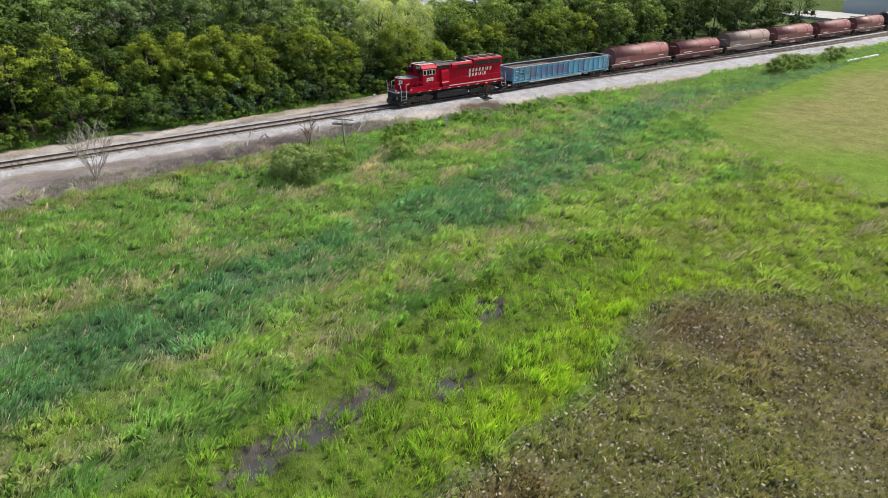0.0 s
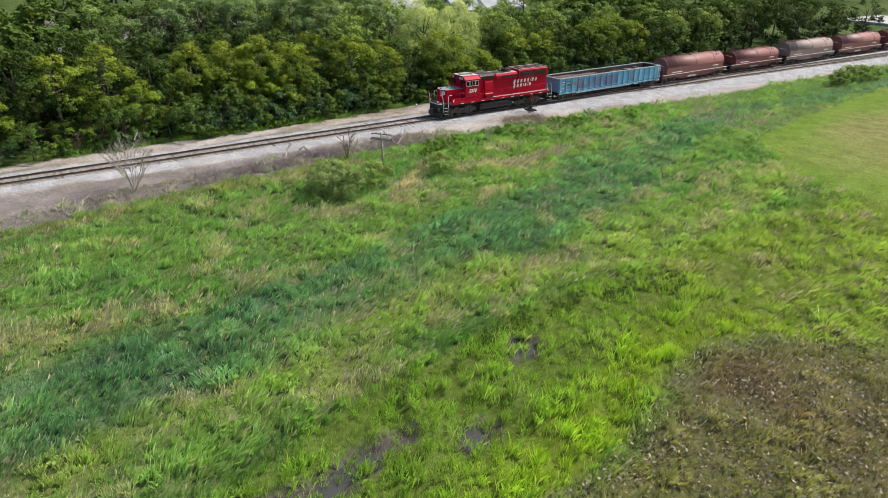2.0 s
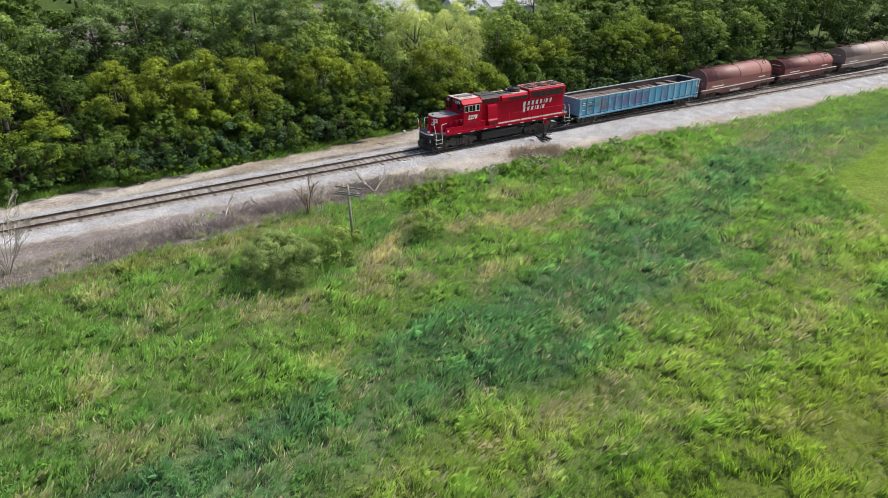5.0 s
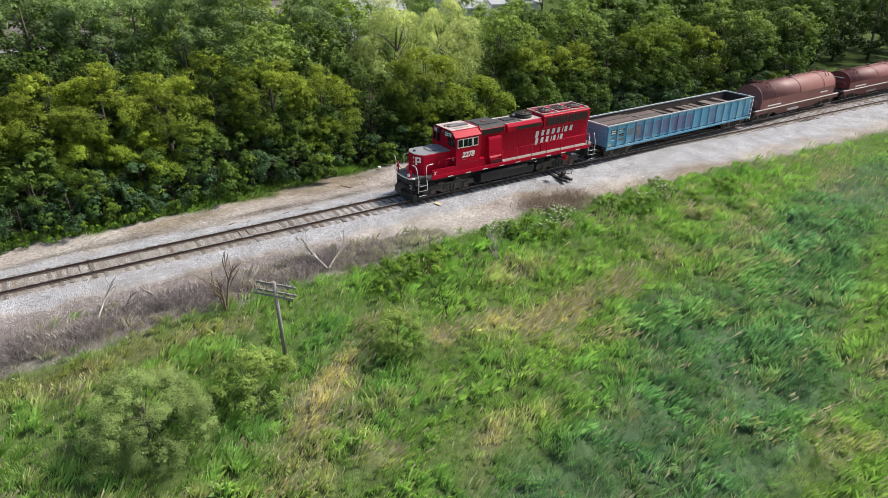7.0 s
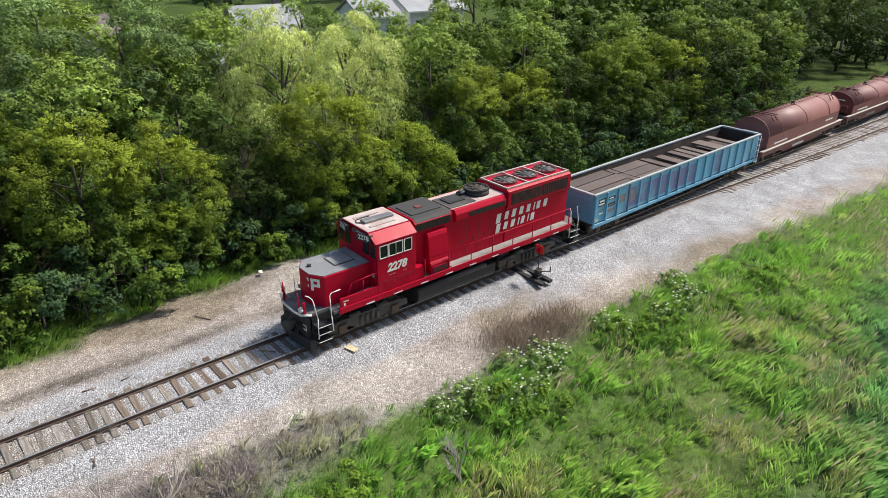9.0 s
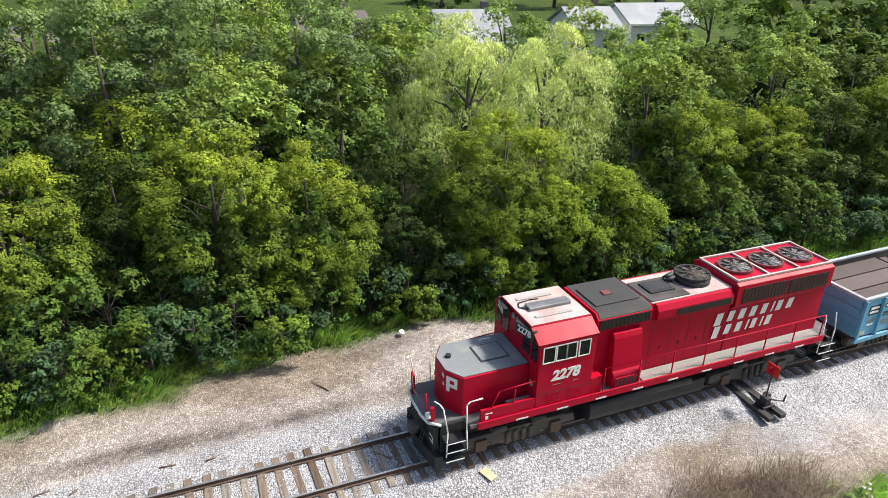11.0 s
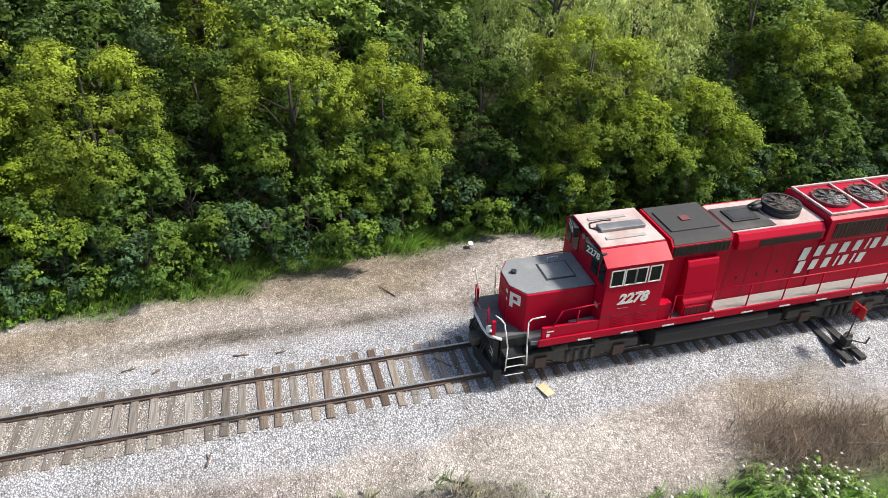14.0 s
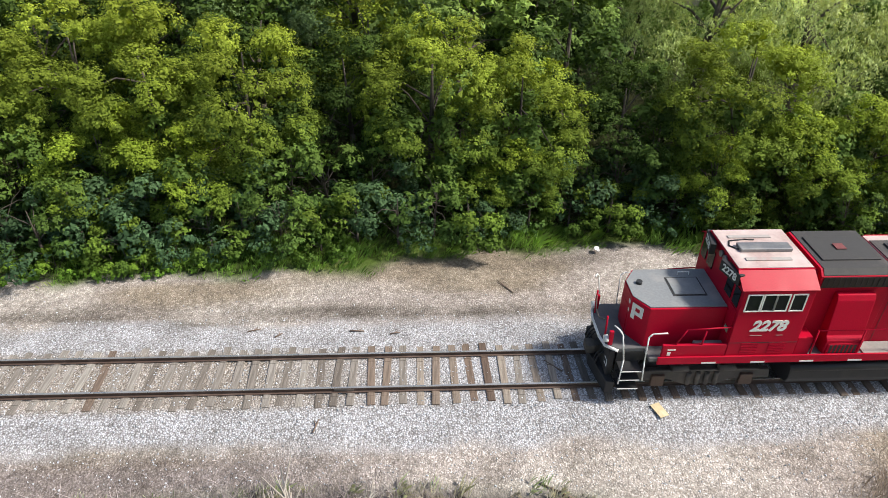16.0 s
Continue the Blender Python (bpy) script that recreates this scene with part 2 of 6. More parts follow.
def prism(bm, pts, axis, a0, a1, bevel=0.0):
    """A polygon drawn in the plane across an axis, drawn out from a0 to a1. axis x: (y, z); y: (x, z); z: (x, y)."""
    def at(u, v, a):
        return {"x": (a, u, v), "y": (u, a, v), "z": (u, v, a)}[axis]
    lo = [bm.verts.new(at(u, v, a0)) for u, v in pts]
    hi = [bm.verts.new(at(u, v, a1)) for u, v in pts]
    fs = [bm.faces.new(lo), bm.faces.new(hi[::-1])]
    for i in range(len(pts)):
        j = (i + 1) % len(pts)
        fs.append(bm.faces.new((lo[j], lo[i], hi[i], hi[j])))
    bmesh.ops.recalc_face_normals(bm, faces=fs)
    if bevel:
        es = {e for f in fs for e in f.edges}
        bmesh.ops.bevel(bm, geom=list(es), offset=bevel, segments=2, affect="EDGES", profile=0.6)


def tube(bm, p0, p1, r0, r1=None, n=8, caps=True):
    p0, p1 = Vector(p0), Vector(p1)
    r1 = r0 if r1 is None else r1
    d = (p1 - p0).normalized()
    u = d.orthogonal().normalized()
    v = d.cross(u)
    ring = [(math.cos(2 * math.pi * i / n), math.sin(2 * math.pi * i / n)) for i in range(n)]
    a = [bm.verts.new(p0 + (u * c + v * s) * r0) for c, s in ring]
    b = [bm.verts.new(p1 + (u * c + v * s) * r1) for c, s in ring]
    for i in range(n):
        j = (i + 1) % n
        bm.faces.new((a[i], a[j], b[j], b[i])).smooth = True
    if caps:
        bm.faces.new(a[::-1])
        bm.faces.new(b)


def bar_path(bm, pts, r, n=6):
    for p, q in zip(pts, pts[1:]):
        tube(bm, p, q, r, n=n)


def part(name, bm, material, parent, label=""):
    me = bpy.data.meshes.new(name)
    bm.to_mesh(me)
    bm.free()
    me.materials.append(material)
    ob = new(name, me)
    if parent is not None:
        ob.parent = parent
    return tagged(ob, label)


def thing(name, label, category, group="", at=(0, 0, 0)):
    ob = new(name)
    ob.location = at
    return tagged(ob, label, category, group)


def quick(name, make, material, parent, label=""):
    bm = bmesh.new()
    make(bm)
    return part(name, bm, material, parent, label)


def boxes(name, rows, material, parent, label="", bevel=0.0):
    def make(bm):
        for r in rows:
            box(bm, *r, bevel)
    return quick(name, make, material, parent, label)


def lettering(name, text, size, m, material, parent, thick=0.006, slant=0.0):
    cu = bpy.data.curves.new(name, "FONT")
    cu.body, cu.size, cu.align_x, cu.align_y, cu.extrude, cu.offset = text, size, "CENTER", "CENTER", thick, size * 0.025 * (1.6 if slant else 1.0)
    cu.shear = slant
    tmp = bpy.data.objects.new(name, cu)
    scene.collection.objects.link(tmp)
    bpy.context.view_layer.update()
    me = bpy.data.meshes.new_from_object(tmp)
    bpy.data.objects.remove(tmp)
    me.materials.append(material)
    ob = new(name, me)
    ob.parent = parent
    ob.matrix_basis = m
    return ob


def mesh_np(name, verts, faces, tint, material):
    """A mesh from arrays: one face size throughout, one tint for each vertex."""
    k = faces.shape[1]
    me = bpy.data.meshes.new(name)
    me.vertices.add(len(verts))
    me.vertices.foreach_set("co", np.ascontiguousarray(verts, dtype=np.float32).ravel())
    me.loops.add(faces.size)
    me.loops.foreach_set("vertex_index", np.ascontiguousarray(faces, dtype=np.int32).ravel())
    me.polygons.add(len(faces))
    me.polygons.foreach_set("loop_start", np.arange(0, faces.size, k, dtype=np.int32))
    me.update(calc_edges=True)
    rgba = np.ones((len(verts), 4), dtype=np.float32)
    rgba[:, :3] = np.clip(tint, 0.003, 0.95)
    me.color_attributes.new("tint", "FLOAT_COLOR", "POINT").data.foreach_set("color", rgba.ravel())
    me.materials.append(material)
    return me


RNG = np.random.default_rng(7)


def vnoise(x, y, size, seed=0):
    """Smooth random field from 0 to 1 with bumps of about that size."""
    lat = np.random.default_rng(1000 + seed).random((256, 256))
    u, v = x / size + 400.3, y / size + 411.7
    i, j = np.floor(u).astype(int), np.floor(v).astype(int)
    f, g = u - i, v - j
    f, g = f * f * (3 - 2 * f), g * g * (3 - 2 * g)
    a, b = lat[i % 256, j % 256], lat[(i + 1) % 256, j % 256]
    c, d = lat[i % 256, (j + 1) % 256], lat[(i + 1) % 256, (j + 1) % 256]
    return (a * (1 - f) + b * f) * (1 - g) + (c * (1 - f) + d * f) * g


def smooth(a, lo, hi):
    t = np.clip((a - lo) / (hi - lo), 0, 1)
    return t * t * (3 - 2 * t)


# ---- plan of the place: x runs along the railway, y away from the field ----
def y_main(x):
    """Centre line of the track with the train."""
    return np.interp(x, [-300, 10, 18, 25, 32, 40, 48, 55, 70, 90, 400], [0, 0, 0.05, 0.18, 0.40, 0.72, 1.0, 1.2, 1.4, 1.5, 1.5])


def y_side(x):
    """Centre line of the empty track that leaves it at the switch."""
    return y_main(x) - np.interp(x, [13, 20, 28, 34, 40, 48, 55, 75, 100, 400], [0, 0.22, 0.72, 1.2, 1.65, 2.1, 2.45, 3.2, 3.9, 3.9])


def gravel_near(x):
    return np.interp(x, [-60, -40, -28, -19, -8, -2, 5, 13, 26, 44, 62, 88, 400], [-10.5, -9.3, -7.6, -7.3, -6.8, -6.0, -6.2, -6.3, -6.5, -7.4, -7.0, -7.2, -7.2])


def gravel_far(x):
    return np.interp(x, [-60, -38, -17, -8, -1, 5, 12, 17, 400], [4.3, 4.6, 5.4, 5.9, 6.9, 7.4, 6.2, 3.0, 3.4])


def height(x, y):
    a = np.minimum(y_side(np.maximum(x, 13)), y_main(x)) - y
    b = y - y_main(x)
    near = np.interp(a, [1.45, 2.8, 6, 9.5, 14], [-0.03, -0.32, -0.42, -0.9, -0.95])
    far = np.interp(b, [1.45, 2.4, 5, 9, 26, 46, 90, 300], [-0.03, -0.18, -0.12, -0.25, -0.3, 1.8, 3.5, 6.0])
    z = np.where(b > 0, far, near)
    wild = smooth(a, 7, 12)
    z = z + wild * (0.35 * (vnoise(x, y, 9, 1) - 0.5) + 0.26 * (vnoise(x, y, 2.5, 2) - 0.5) + 0.5 * (vnoise(x, y, 1.1, 4) - 0.5)) * (1 - 0.8 * lawn(x, y))
    z = z + (1 - wild) * 0.06 * (vnoise(x, y, 1.7, 3) - 0.5) * smooth(np.maximum(a, b), 1.6, 2.6)
    return z - 0.38 * pool(x, y)


def lawn(x, y):
    edge = np.interp(y, [-80, -47, -31, -22.8, -19.2, -14.2, -12.5, -9], [12, 16.5, 20, 28, 45, 82, 96, 140])
    return smooth(x + 2.0 * (vnoise(x, y, 4, 31) - 0.5) - edge, -0.8, 1.6) * (y < -8)


def spot(x, y, cx, cy, rx, ry, turn=0.0):
    c, s = math.cos(radians(turn)), math.sin(radians(turn))
    u, v = (x - cx) * c + (y - cy) * s, -(x - cx) * s + (y - cy) * c
    return np.exp(-((u / rx) ** 2 + (v / ry) ** 2))


def pool(x, y):
    p = spot(x, y, -34.0, -45.4, 3.0, 0.85, 12) + spot(x, y, -30.4, -44.6, 1.7, 0.6, 15) + spot(x, y, -20.2, -41.7, 1.2, 0.8, 40) + 0.9 * spot(x, y, -26.5, -46.2, 1.2, 0.7, 20)
    return np.clip(p * 1.15 - 0.25 + 0.8 * (vnoise(x, y, 1.3, 5) - 0.5), 0, 1)


def mixed(a, b, w):
    return a * (1 - w)[:, None] + np.array(b)[None, :] * w[:, None]


def weed_edge(x):
    return np.interp(x, [-60, -32.5, -28.5, -23.4, -18.7, -15, -11.3, -8, -5, -2, 1, 4, 30], [-52.5, -51.3, -50.9, -50.4, -49.0, -47.4, -46.8, -48.5, -51.0, -54.0, -57.5, -61.5, -80])


def field(x, y):
    """Tint, height and thickness of what grows at each place."""
    wx, wy = x + 5 * (vnoise(x, y, 8, 11) - 0.5), y + 4 * (vnoise(x, y, 7, 12) - 0.5)
    fine = vnoise(x, y, 1.6, 13)
    mid = vnoise(x, y, 4.5, 14)
    t = np.tile(np.array([[0.114, 0.182, 0.053]]), (len(x), 1))
    tall = np.full(len(x), 0.80)
    thick = np.ones(len(x))
    t = mixed(t, (0.088, 0.162, 0.050), smooth(mid, 0.5, 0.8))
    t = mixed(t, (0.128, 0.195, 0.052), smooth(vnoise(x, y, 6, 15), 0.55, 0.85) * 0.6)
    # the broad blue-green stretch of lodged grass
    up = np.interp(wx, [-60, -43, -37, -32, -26, -19, -11, 0, 15, 36, 45], [-29, -29.3, -29.2, -28, -27, -26, -23.5, -20.5, -16, -12.8, -12])
    lo = np.interp(wx, [-60, -43, -36, -32, -23, -17, -8, 0, 12, 30, 45], [-39.5, -38.6, -36.8, -35.6, -33, -32.6, -31, -28.5, -23.5, -18, -15.5])
    band = smooth(up - wy, -1.2, 1.2) * smooth(wy - lo, -1.2, 1.0) * (0.72 + 0.28 * smooth(vnoise(x, y, 3.2, 32), 0.3, 0.6))
    t = mixed(t, (0.074, 0.146, 0.074), band * (0.75 + 0.25 * smooth(fine, 0.2, 0.7)))
    # bright and dark relief of the lodged waves is put into the tint
    t = t * (1 + 0.5 * band * (vnoise(wx * 0.7, wy * 1.4, 0.9, 29) - 0.5))[:, None]
    tall = tall + 0.15 * band
    # dark broad-leaved patches and hollows in the grass
    hollow = smooth(vnoise(x, y * 1.3, 1.0, 33), 0.84, 0.94) * smooth(y, -50, -40)
    t = mixed(t, (0.034, 0.088, 0.030), hollow * 0.8)
    tall = tall * (1 - 0.45 * hollow)
    # yellowish strip and straw patches
    strip_y = np.interp(wx, [-60, -43, -38, -33, -24, -16, -8, 5, 20], [-42, -40.2, -39, -37.6, -35.4, -35.6, -35.6, -34.5, -30])
    strip = np.exp(-((wy - strip_y) / 2.3) ** 2)
    t = mixed(t, (0.150, 0.205, 0.050), strip * (0.5 + 0.5 * smooth(mid, 0.3, 0.7)))
    straw = smooth(0.6 * vnoise(wx * 0.45, y, 1.5, 16) + 0.4 * vnoise(x, y, 0.7, 48), 0.58, 0.76) * (1 - 0.75 * band)
    straw = np.clip(straw + 0.25 * strip * smooth(vnoise(x, y, 1.1, 34), 0.4, 0.7) + 1.5 * spot(x, y, -12.0, -15.5, 2.2, 0.8, 42) + 0.9 * spot(x, y, -14.8, -19.0, 2.0, 0.8, 50) + 1.2 * spot(x, y, 0.2, -15.9, 2.4, 0.7, 12) + 0.8 * spot(x, y, -7.9, -21.8, 1.2, 0.6, 40), 0, 1)
    t = mixed(t, (0.27, 0.275, 0.135), straw * 0.45)
    plume = np.clip(2.0 * spot(x, y, -12.0, -15.5, 2.3, 0.8, 42) + 1.8 * spot(x, y, 0.2, -15.9, 2.6, 0.8, 12) + 1.2 * spot(x, y, -5.8, -14.6, 1.0, 0.5, 70) + 1.2 * spot(x, y, -3.2, -15.2, 1.2, 0.5, 30) + 0.8 * spot(x, y, -7.9, -21.8, 1.2, 0.6, 40), 0, 1) * smooth(vnoise(x, y, 0.7, 27), 0.1, 0.5)
    t = mixed(t, (0.37, 0.33, 0.185), plume * 0.9)
    tall = tall + 0.18 * straw
    # sedge and reeds round the wet hollow
    edge = np.interp(wx, [-60, -38, -33, -26, -19, -10, -7], [-46, -43.6, -41.4, -39.8, -38.4, -38.4, -40])
    brown_edge = weed_edge(x + 1.5 * (fine - 0.5))
    reed = smooth(edge - y, -0.4, 0.9) * smooth(y - brown_edge, -0.6, 0.8) * smooth(-5.5 - x, -1, 2)
    bright = reed * smooth(y - brown_edge, 5.2, 1.0) * smooth(x, -35, -26)
    t = mixed(t, (0.108, 0.172, 0.024), reed * 0.9)
    t = mixed(t, (0.155, 0.225, 0.016), np.clip(bright * (0.3 + 0.8 * mid), 0, 1))
    rim = np.exp(-((y - edge - 0.2) / 0.8) ** 2) * smooth(-4 - x, -1, 2) * smooth(x, -46, -36)
    t = mixed(t, (0.045, 0.105, 0.020), rim * smooth(fine, 0.3, 0.65) * 0.6)
    tall = tall + 0.12 * reed + 0.25 * rim
    thick = thick * (1 - 0.35 * reed)
    # brown seeding dock and weeds
    brown = smooth(brown_edge - y, -0.8, 2.4)
    t = mixed(t, (0.142, 0.124, 0.066), brown * 0.95)
    t = mixed(t, (0.122, 0.138, 0.044), brown * smooth(vnoise(x, y, 5, 17), 0.45, 0.75) * 0.7)
    t = mixed(t, (0.095, 0.060, 0.036), brown * smooth(vnoise(x, y, 3.0, 18), 0.66, 0.85) * 0.6)
    tall = tall - 0.22 * brown
    olive = smooth(-36 - y, -1, 4) * smooth(x, -12, -4) * (1 - brown)
    t = mixed(t, (0.150, 0.190, 0.036), olive * 0.75)
    # dry brush along the ballast
    g = gravel_near(x)
    dry_y = np.interp(x, [-60, -40, -28, -19, -10, 0, 5], [-9.6, -8.4, -6.6, -5.8, -5.3, -5.4, -5.8])
    dry = np.exp(-((y - dry_y) / 1.15) ** 2) * smooth(1 - x, -1.5, 3) * smooth(x, -60, -30)
    dry = np.clip(dry + spot(x, y, 9.5, -5.9, 3.2, 0.9), 0, 1)
    t = mixed(t, (0.195, 0.178, 0.168), smooth(dry, 0.15, 0.5))
    rust = np.exp(-((y - g + 1.5) / 0.8) ** 2) * smooth(-14 - x, -3, 3)
    t = mixed(t, (0.20, 0.155, 0.085), rust * 0.45)
    tall = tall - 0.2 * smooth(dry, 0.15, 0.5)
    # lush weeds next to the gravel
    lush = np.exp(-((y - g + 2.2) / 2.0) ** 2) * smooth(x, -9, -3)
    t = mixed(t, (0.105, 0.190, 0.042), lush * 0.8)
    cut = lawn(x, y)
    t = mixed(t, (0.115, 0.185, 0.022), cut)
    t = mixed(t, (0.200, 0.185, 0.072), cut * smooth(spot(x, y, 60, -32, 30, 11, 8) + 0.4 * (vnoise(x, y, 7, 19) - 0.5), 0.15, 0.6) * 0.85)
    tall = tall * (1 - cut) + 0.07 * cut
    grows = smooth(g - y + 0.9 * (fine - 0.5), -0.5, 0.5)
    grows = np.maximum(grows, smooth(dry, 0.2, 0.5))
    f = gravel_far(x)
    far_grass = smooth(y - f + 1.4 * (fine - 0.5), -0.3, 0.5)
    t = np.where((y > 1.5)[:, None], mixed(np.tile(np.array([[0.050, 0.095, 0.020]]), (len(x), 1)), (0.075, 0.13, 0.026), smooth(mid, 0.4, 0.8)), t)
    rim_grass = np.exp(-((y - f - 0.7) / 0.7) ** 2) * (y > 1.5) * (0.4 + 0.6 * fine)
    t = mixed(t, (0.090, 0.150, 0.026), rim_grass * 0.8)
    tall = np.where(y > 1.5, 0.62 + 0.3 * rim_grass, tall)
    grows = np.where(y > 1.5, far_grass, grows)
    thick = thick * grows * (1 - 0.45 * smooth(pool(x, y), 0.3, 0.9))
    return t, tall, thick, grows, reed, np.clip(straw + plume, 0, 1) * (1 - reed) * (1 - brown) * (1 - cut) * (y < 0)


def ground_sheet():
    xs = np.unique(np.concatenate([np.linspace(-900, -60, 15), np.arange(-60, 60, 0.42), np.arange(60, 150, 1.5), np.linspace(150, 1500, 20)]))
    ys = np.unique(np.concatenate([np.linspace(-900, -70, 12), np.arange(-70, -12, 0.6), np.arange(-12, 10, 0.36), np.arange(10, 60, 2.0), np.linspace(60, 1500, 20)]))
    gx, gy = np.meshgrid(xs, ys)
    x, y = gx.ravel(), gy.ravel()
    z = height(x, y)
    n, m = len(xs), len(ys)
    i = (np.arange(m - 1)[:, None] * n + np.arange(n - 1)[None, :]).ravel()
    faces = np.stack([i, i + 1, i + n + 1, i + n], 1)
    t, tall, thick, grows, reed, straw = field(x, y)
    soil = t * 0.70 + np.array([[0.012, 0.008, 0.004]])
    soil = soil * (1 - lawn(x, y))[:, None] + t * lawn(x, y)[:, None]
    a = np.minimum(y_side(np.maximum(x, 13)), y_main(x)) - y
    b = y - y_main(x)
    out = np.maximum(a, b)
    stone = np.tile(np.array([[0.372, 0.338, 0.316]]), (len(x), 1))
    stone = mixed(stone, (0.46, 0.43, 0.40), smooth(vnoise(x, y, 2.4, 21), 0.45, 0.8) * 0.8)
    stone = mixed(stone, (0.24, 0.20, 0.145), smooth(vnoise(x * 0.6, y * 2.5, 3.5, 22), 0.5, 0.8) * 0.75)
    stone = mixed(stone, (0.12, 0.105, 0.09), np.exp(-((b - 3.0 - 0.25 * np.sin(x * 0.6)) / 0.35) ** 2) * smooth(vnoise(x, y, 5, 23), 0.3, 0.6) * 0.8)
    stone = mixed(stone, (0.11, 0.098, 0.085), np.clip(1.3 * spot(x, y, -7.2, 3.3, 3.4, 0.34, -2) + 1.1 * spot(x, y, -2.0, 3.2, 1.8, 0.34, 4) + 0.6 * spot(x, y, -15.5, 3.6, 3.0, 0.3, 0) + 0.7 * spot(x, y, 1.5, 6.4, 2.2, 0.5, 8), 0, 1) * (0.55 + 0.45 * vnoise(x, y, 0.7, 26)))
    stone = mixed(stone, (0.215, 0.190, 0.186), smooth(a, 2.4, 3.4) * smooth(-4 - x, 0, 6) * 0.9)
    fresh = smooth(2.75 + 0.7 * (vnoise(x, y, 1.5, 24) - 0.5) - out, -0.2, 0.35)
    fresh = np.maximum(fresh, smooth(a + 1.8 * (vnoise(x, y, 2, 25) - 0.5), 5.2, 3.4) * smooth(x, 9, 15) * (a > 0))
    stone = mixed(stone, (0.485, 0.50, 0.53), fresh * 0.92)
    old = smooth(-4 - x, -2, 7) * (out < 1.3)
    stone = mixed(stone, (0.36, 0.32, 0.27), old * 0.8)
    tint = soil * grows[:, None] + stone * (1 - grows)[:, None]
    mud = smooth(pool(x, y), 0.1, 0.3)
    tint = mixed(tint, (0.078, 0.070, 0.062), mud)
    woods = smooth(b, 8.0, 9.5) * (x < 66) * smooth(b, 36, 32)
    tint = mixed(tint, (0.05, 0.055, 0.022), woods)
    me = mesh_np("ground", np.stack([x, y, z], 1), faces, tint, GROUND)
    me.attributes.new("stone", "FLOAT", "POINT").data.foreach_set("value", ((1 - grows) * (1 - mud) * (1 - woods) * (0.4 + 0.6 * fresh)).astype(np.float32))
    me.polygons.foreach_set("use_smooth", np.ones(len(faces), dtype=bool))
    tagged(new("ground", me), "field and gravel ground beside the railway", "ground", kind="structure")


ground_sheet()
quick("pond_water", lambda bm: (box(bm, -40, -49, -1.5, -26, -42.6, -1.19), box(bm, -23, -44.5, -1.5, -18, -39.8, -1.17)), WATER, None)
tagged(bpy.data.objects["pond_water"], "dark shallow standing water among reeds", "water", kind="structure")


# ---- railway ----
def sweep_rail(bm, centre, side, x0, x1, profile, step):
    xs = list(np.arange(x0, x1, step)) + [x1]
    rings = []
    for x in xs:
        y = float(centre(x)) + side
        rings.append([bm.verts.new((x, y + u, v)) for u, v in profile])
    k = len(profile)
    for a, b in zip(rings, rings[1:]):
        for i in range(k):
            j = (i + 1) % k
            bm.faces.new((a[i], b[i], b[j], a[j]))
    bm.faces.new(rings[0])
    bm.faces.new(rings[-1][::-1])


RAIL = [(-0.07, 0.015), (0.07, 0.015), (0.07, 0.03), (0.012, 0.05), (0.012, 0.135), (0.036, 0.145), (0.036, 0.17), (-0.036, 0.17), (-0.036, 0.145), (-0.012, 0.135), (-0.012, 0.05), (-0.07, 0.03)]
HEAD = [(-0.034, 0.171), (0.034, 0.171), (0.030, 0.180), (-0.030, 0.180)]


def rails(owner, centre, x0, x1):
    for side in (-0.755, 0.755):
        r = quick("rail", lambda bm: sweep_rail(bm, centre, side, x0, x1, RAIL, 3.0), RAILSTEEL, owner)
        quick("rail_head", lambda bm: sweep_rail(bm, centre, side, x0, x1, HEAD, 3.0), RAILHEAD, r, "worn shiny running surface")


track_main = tagged(thing("railway_track", "ballasted railway track with steel rails on weathered wooden ties", "railway track"), kind="structure")
track_side = tagged(thing("railway_track", "empty diverging railway track with dark steel rails", "railway track"), kind="structure")
rails(track_main, y_main, -220, 420)
rails(track_side, y_side, 15.5, 420)
# joint bars on the near rails
for jx in (-7.2, 4.6, -19.0):
    boxes("joint_bar", [(jx - 0.3, -0.80, 0.05, jx + 0.3, -0.71, 0.14)], GRIME, track_main, bevel=0.01)


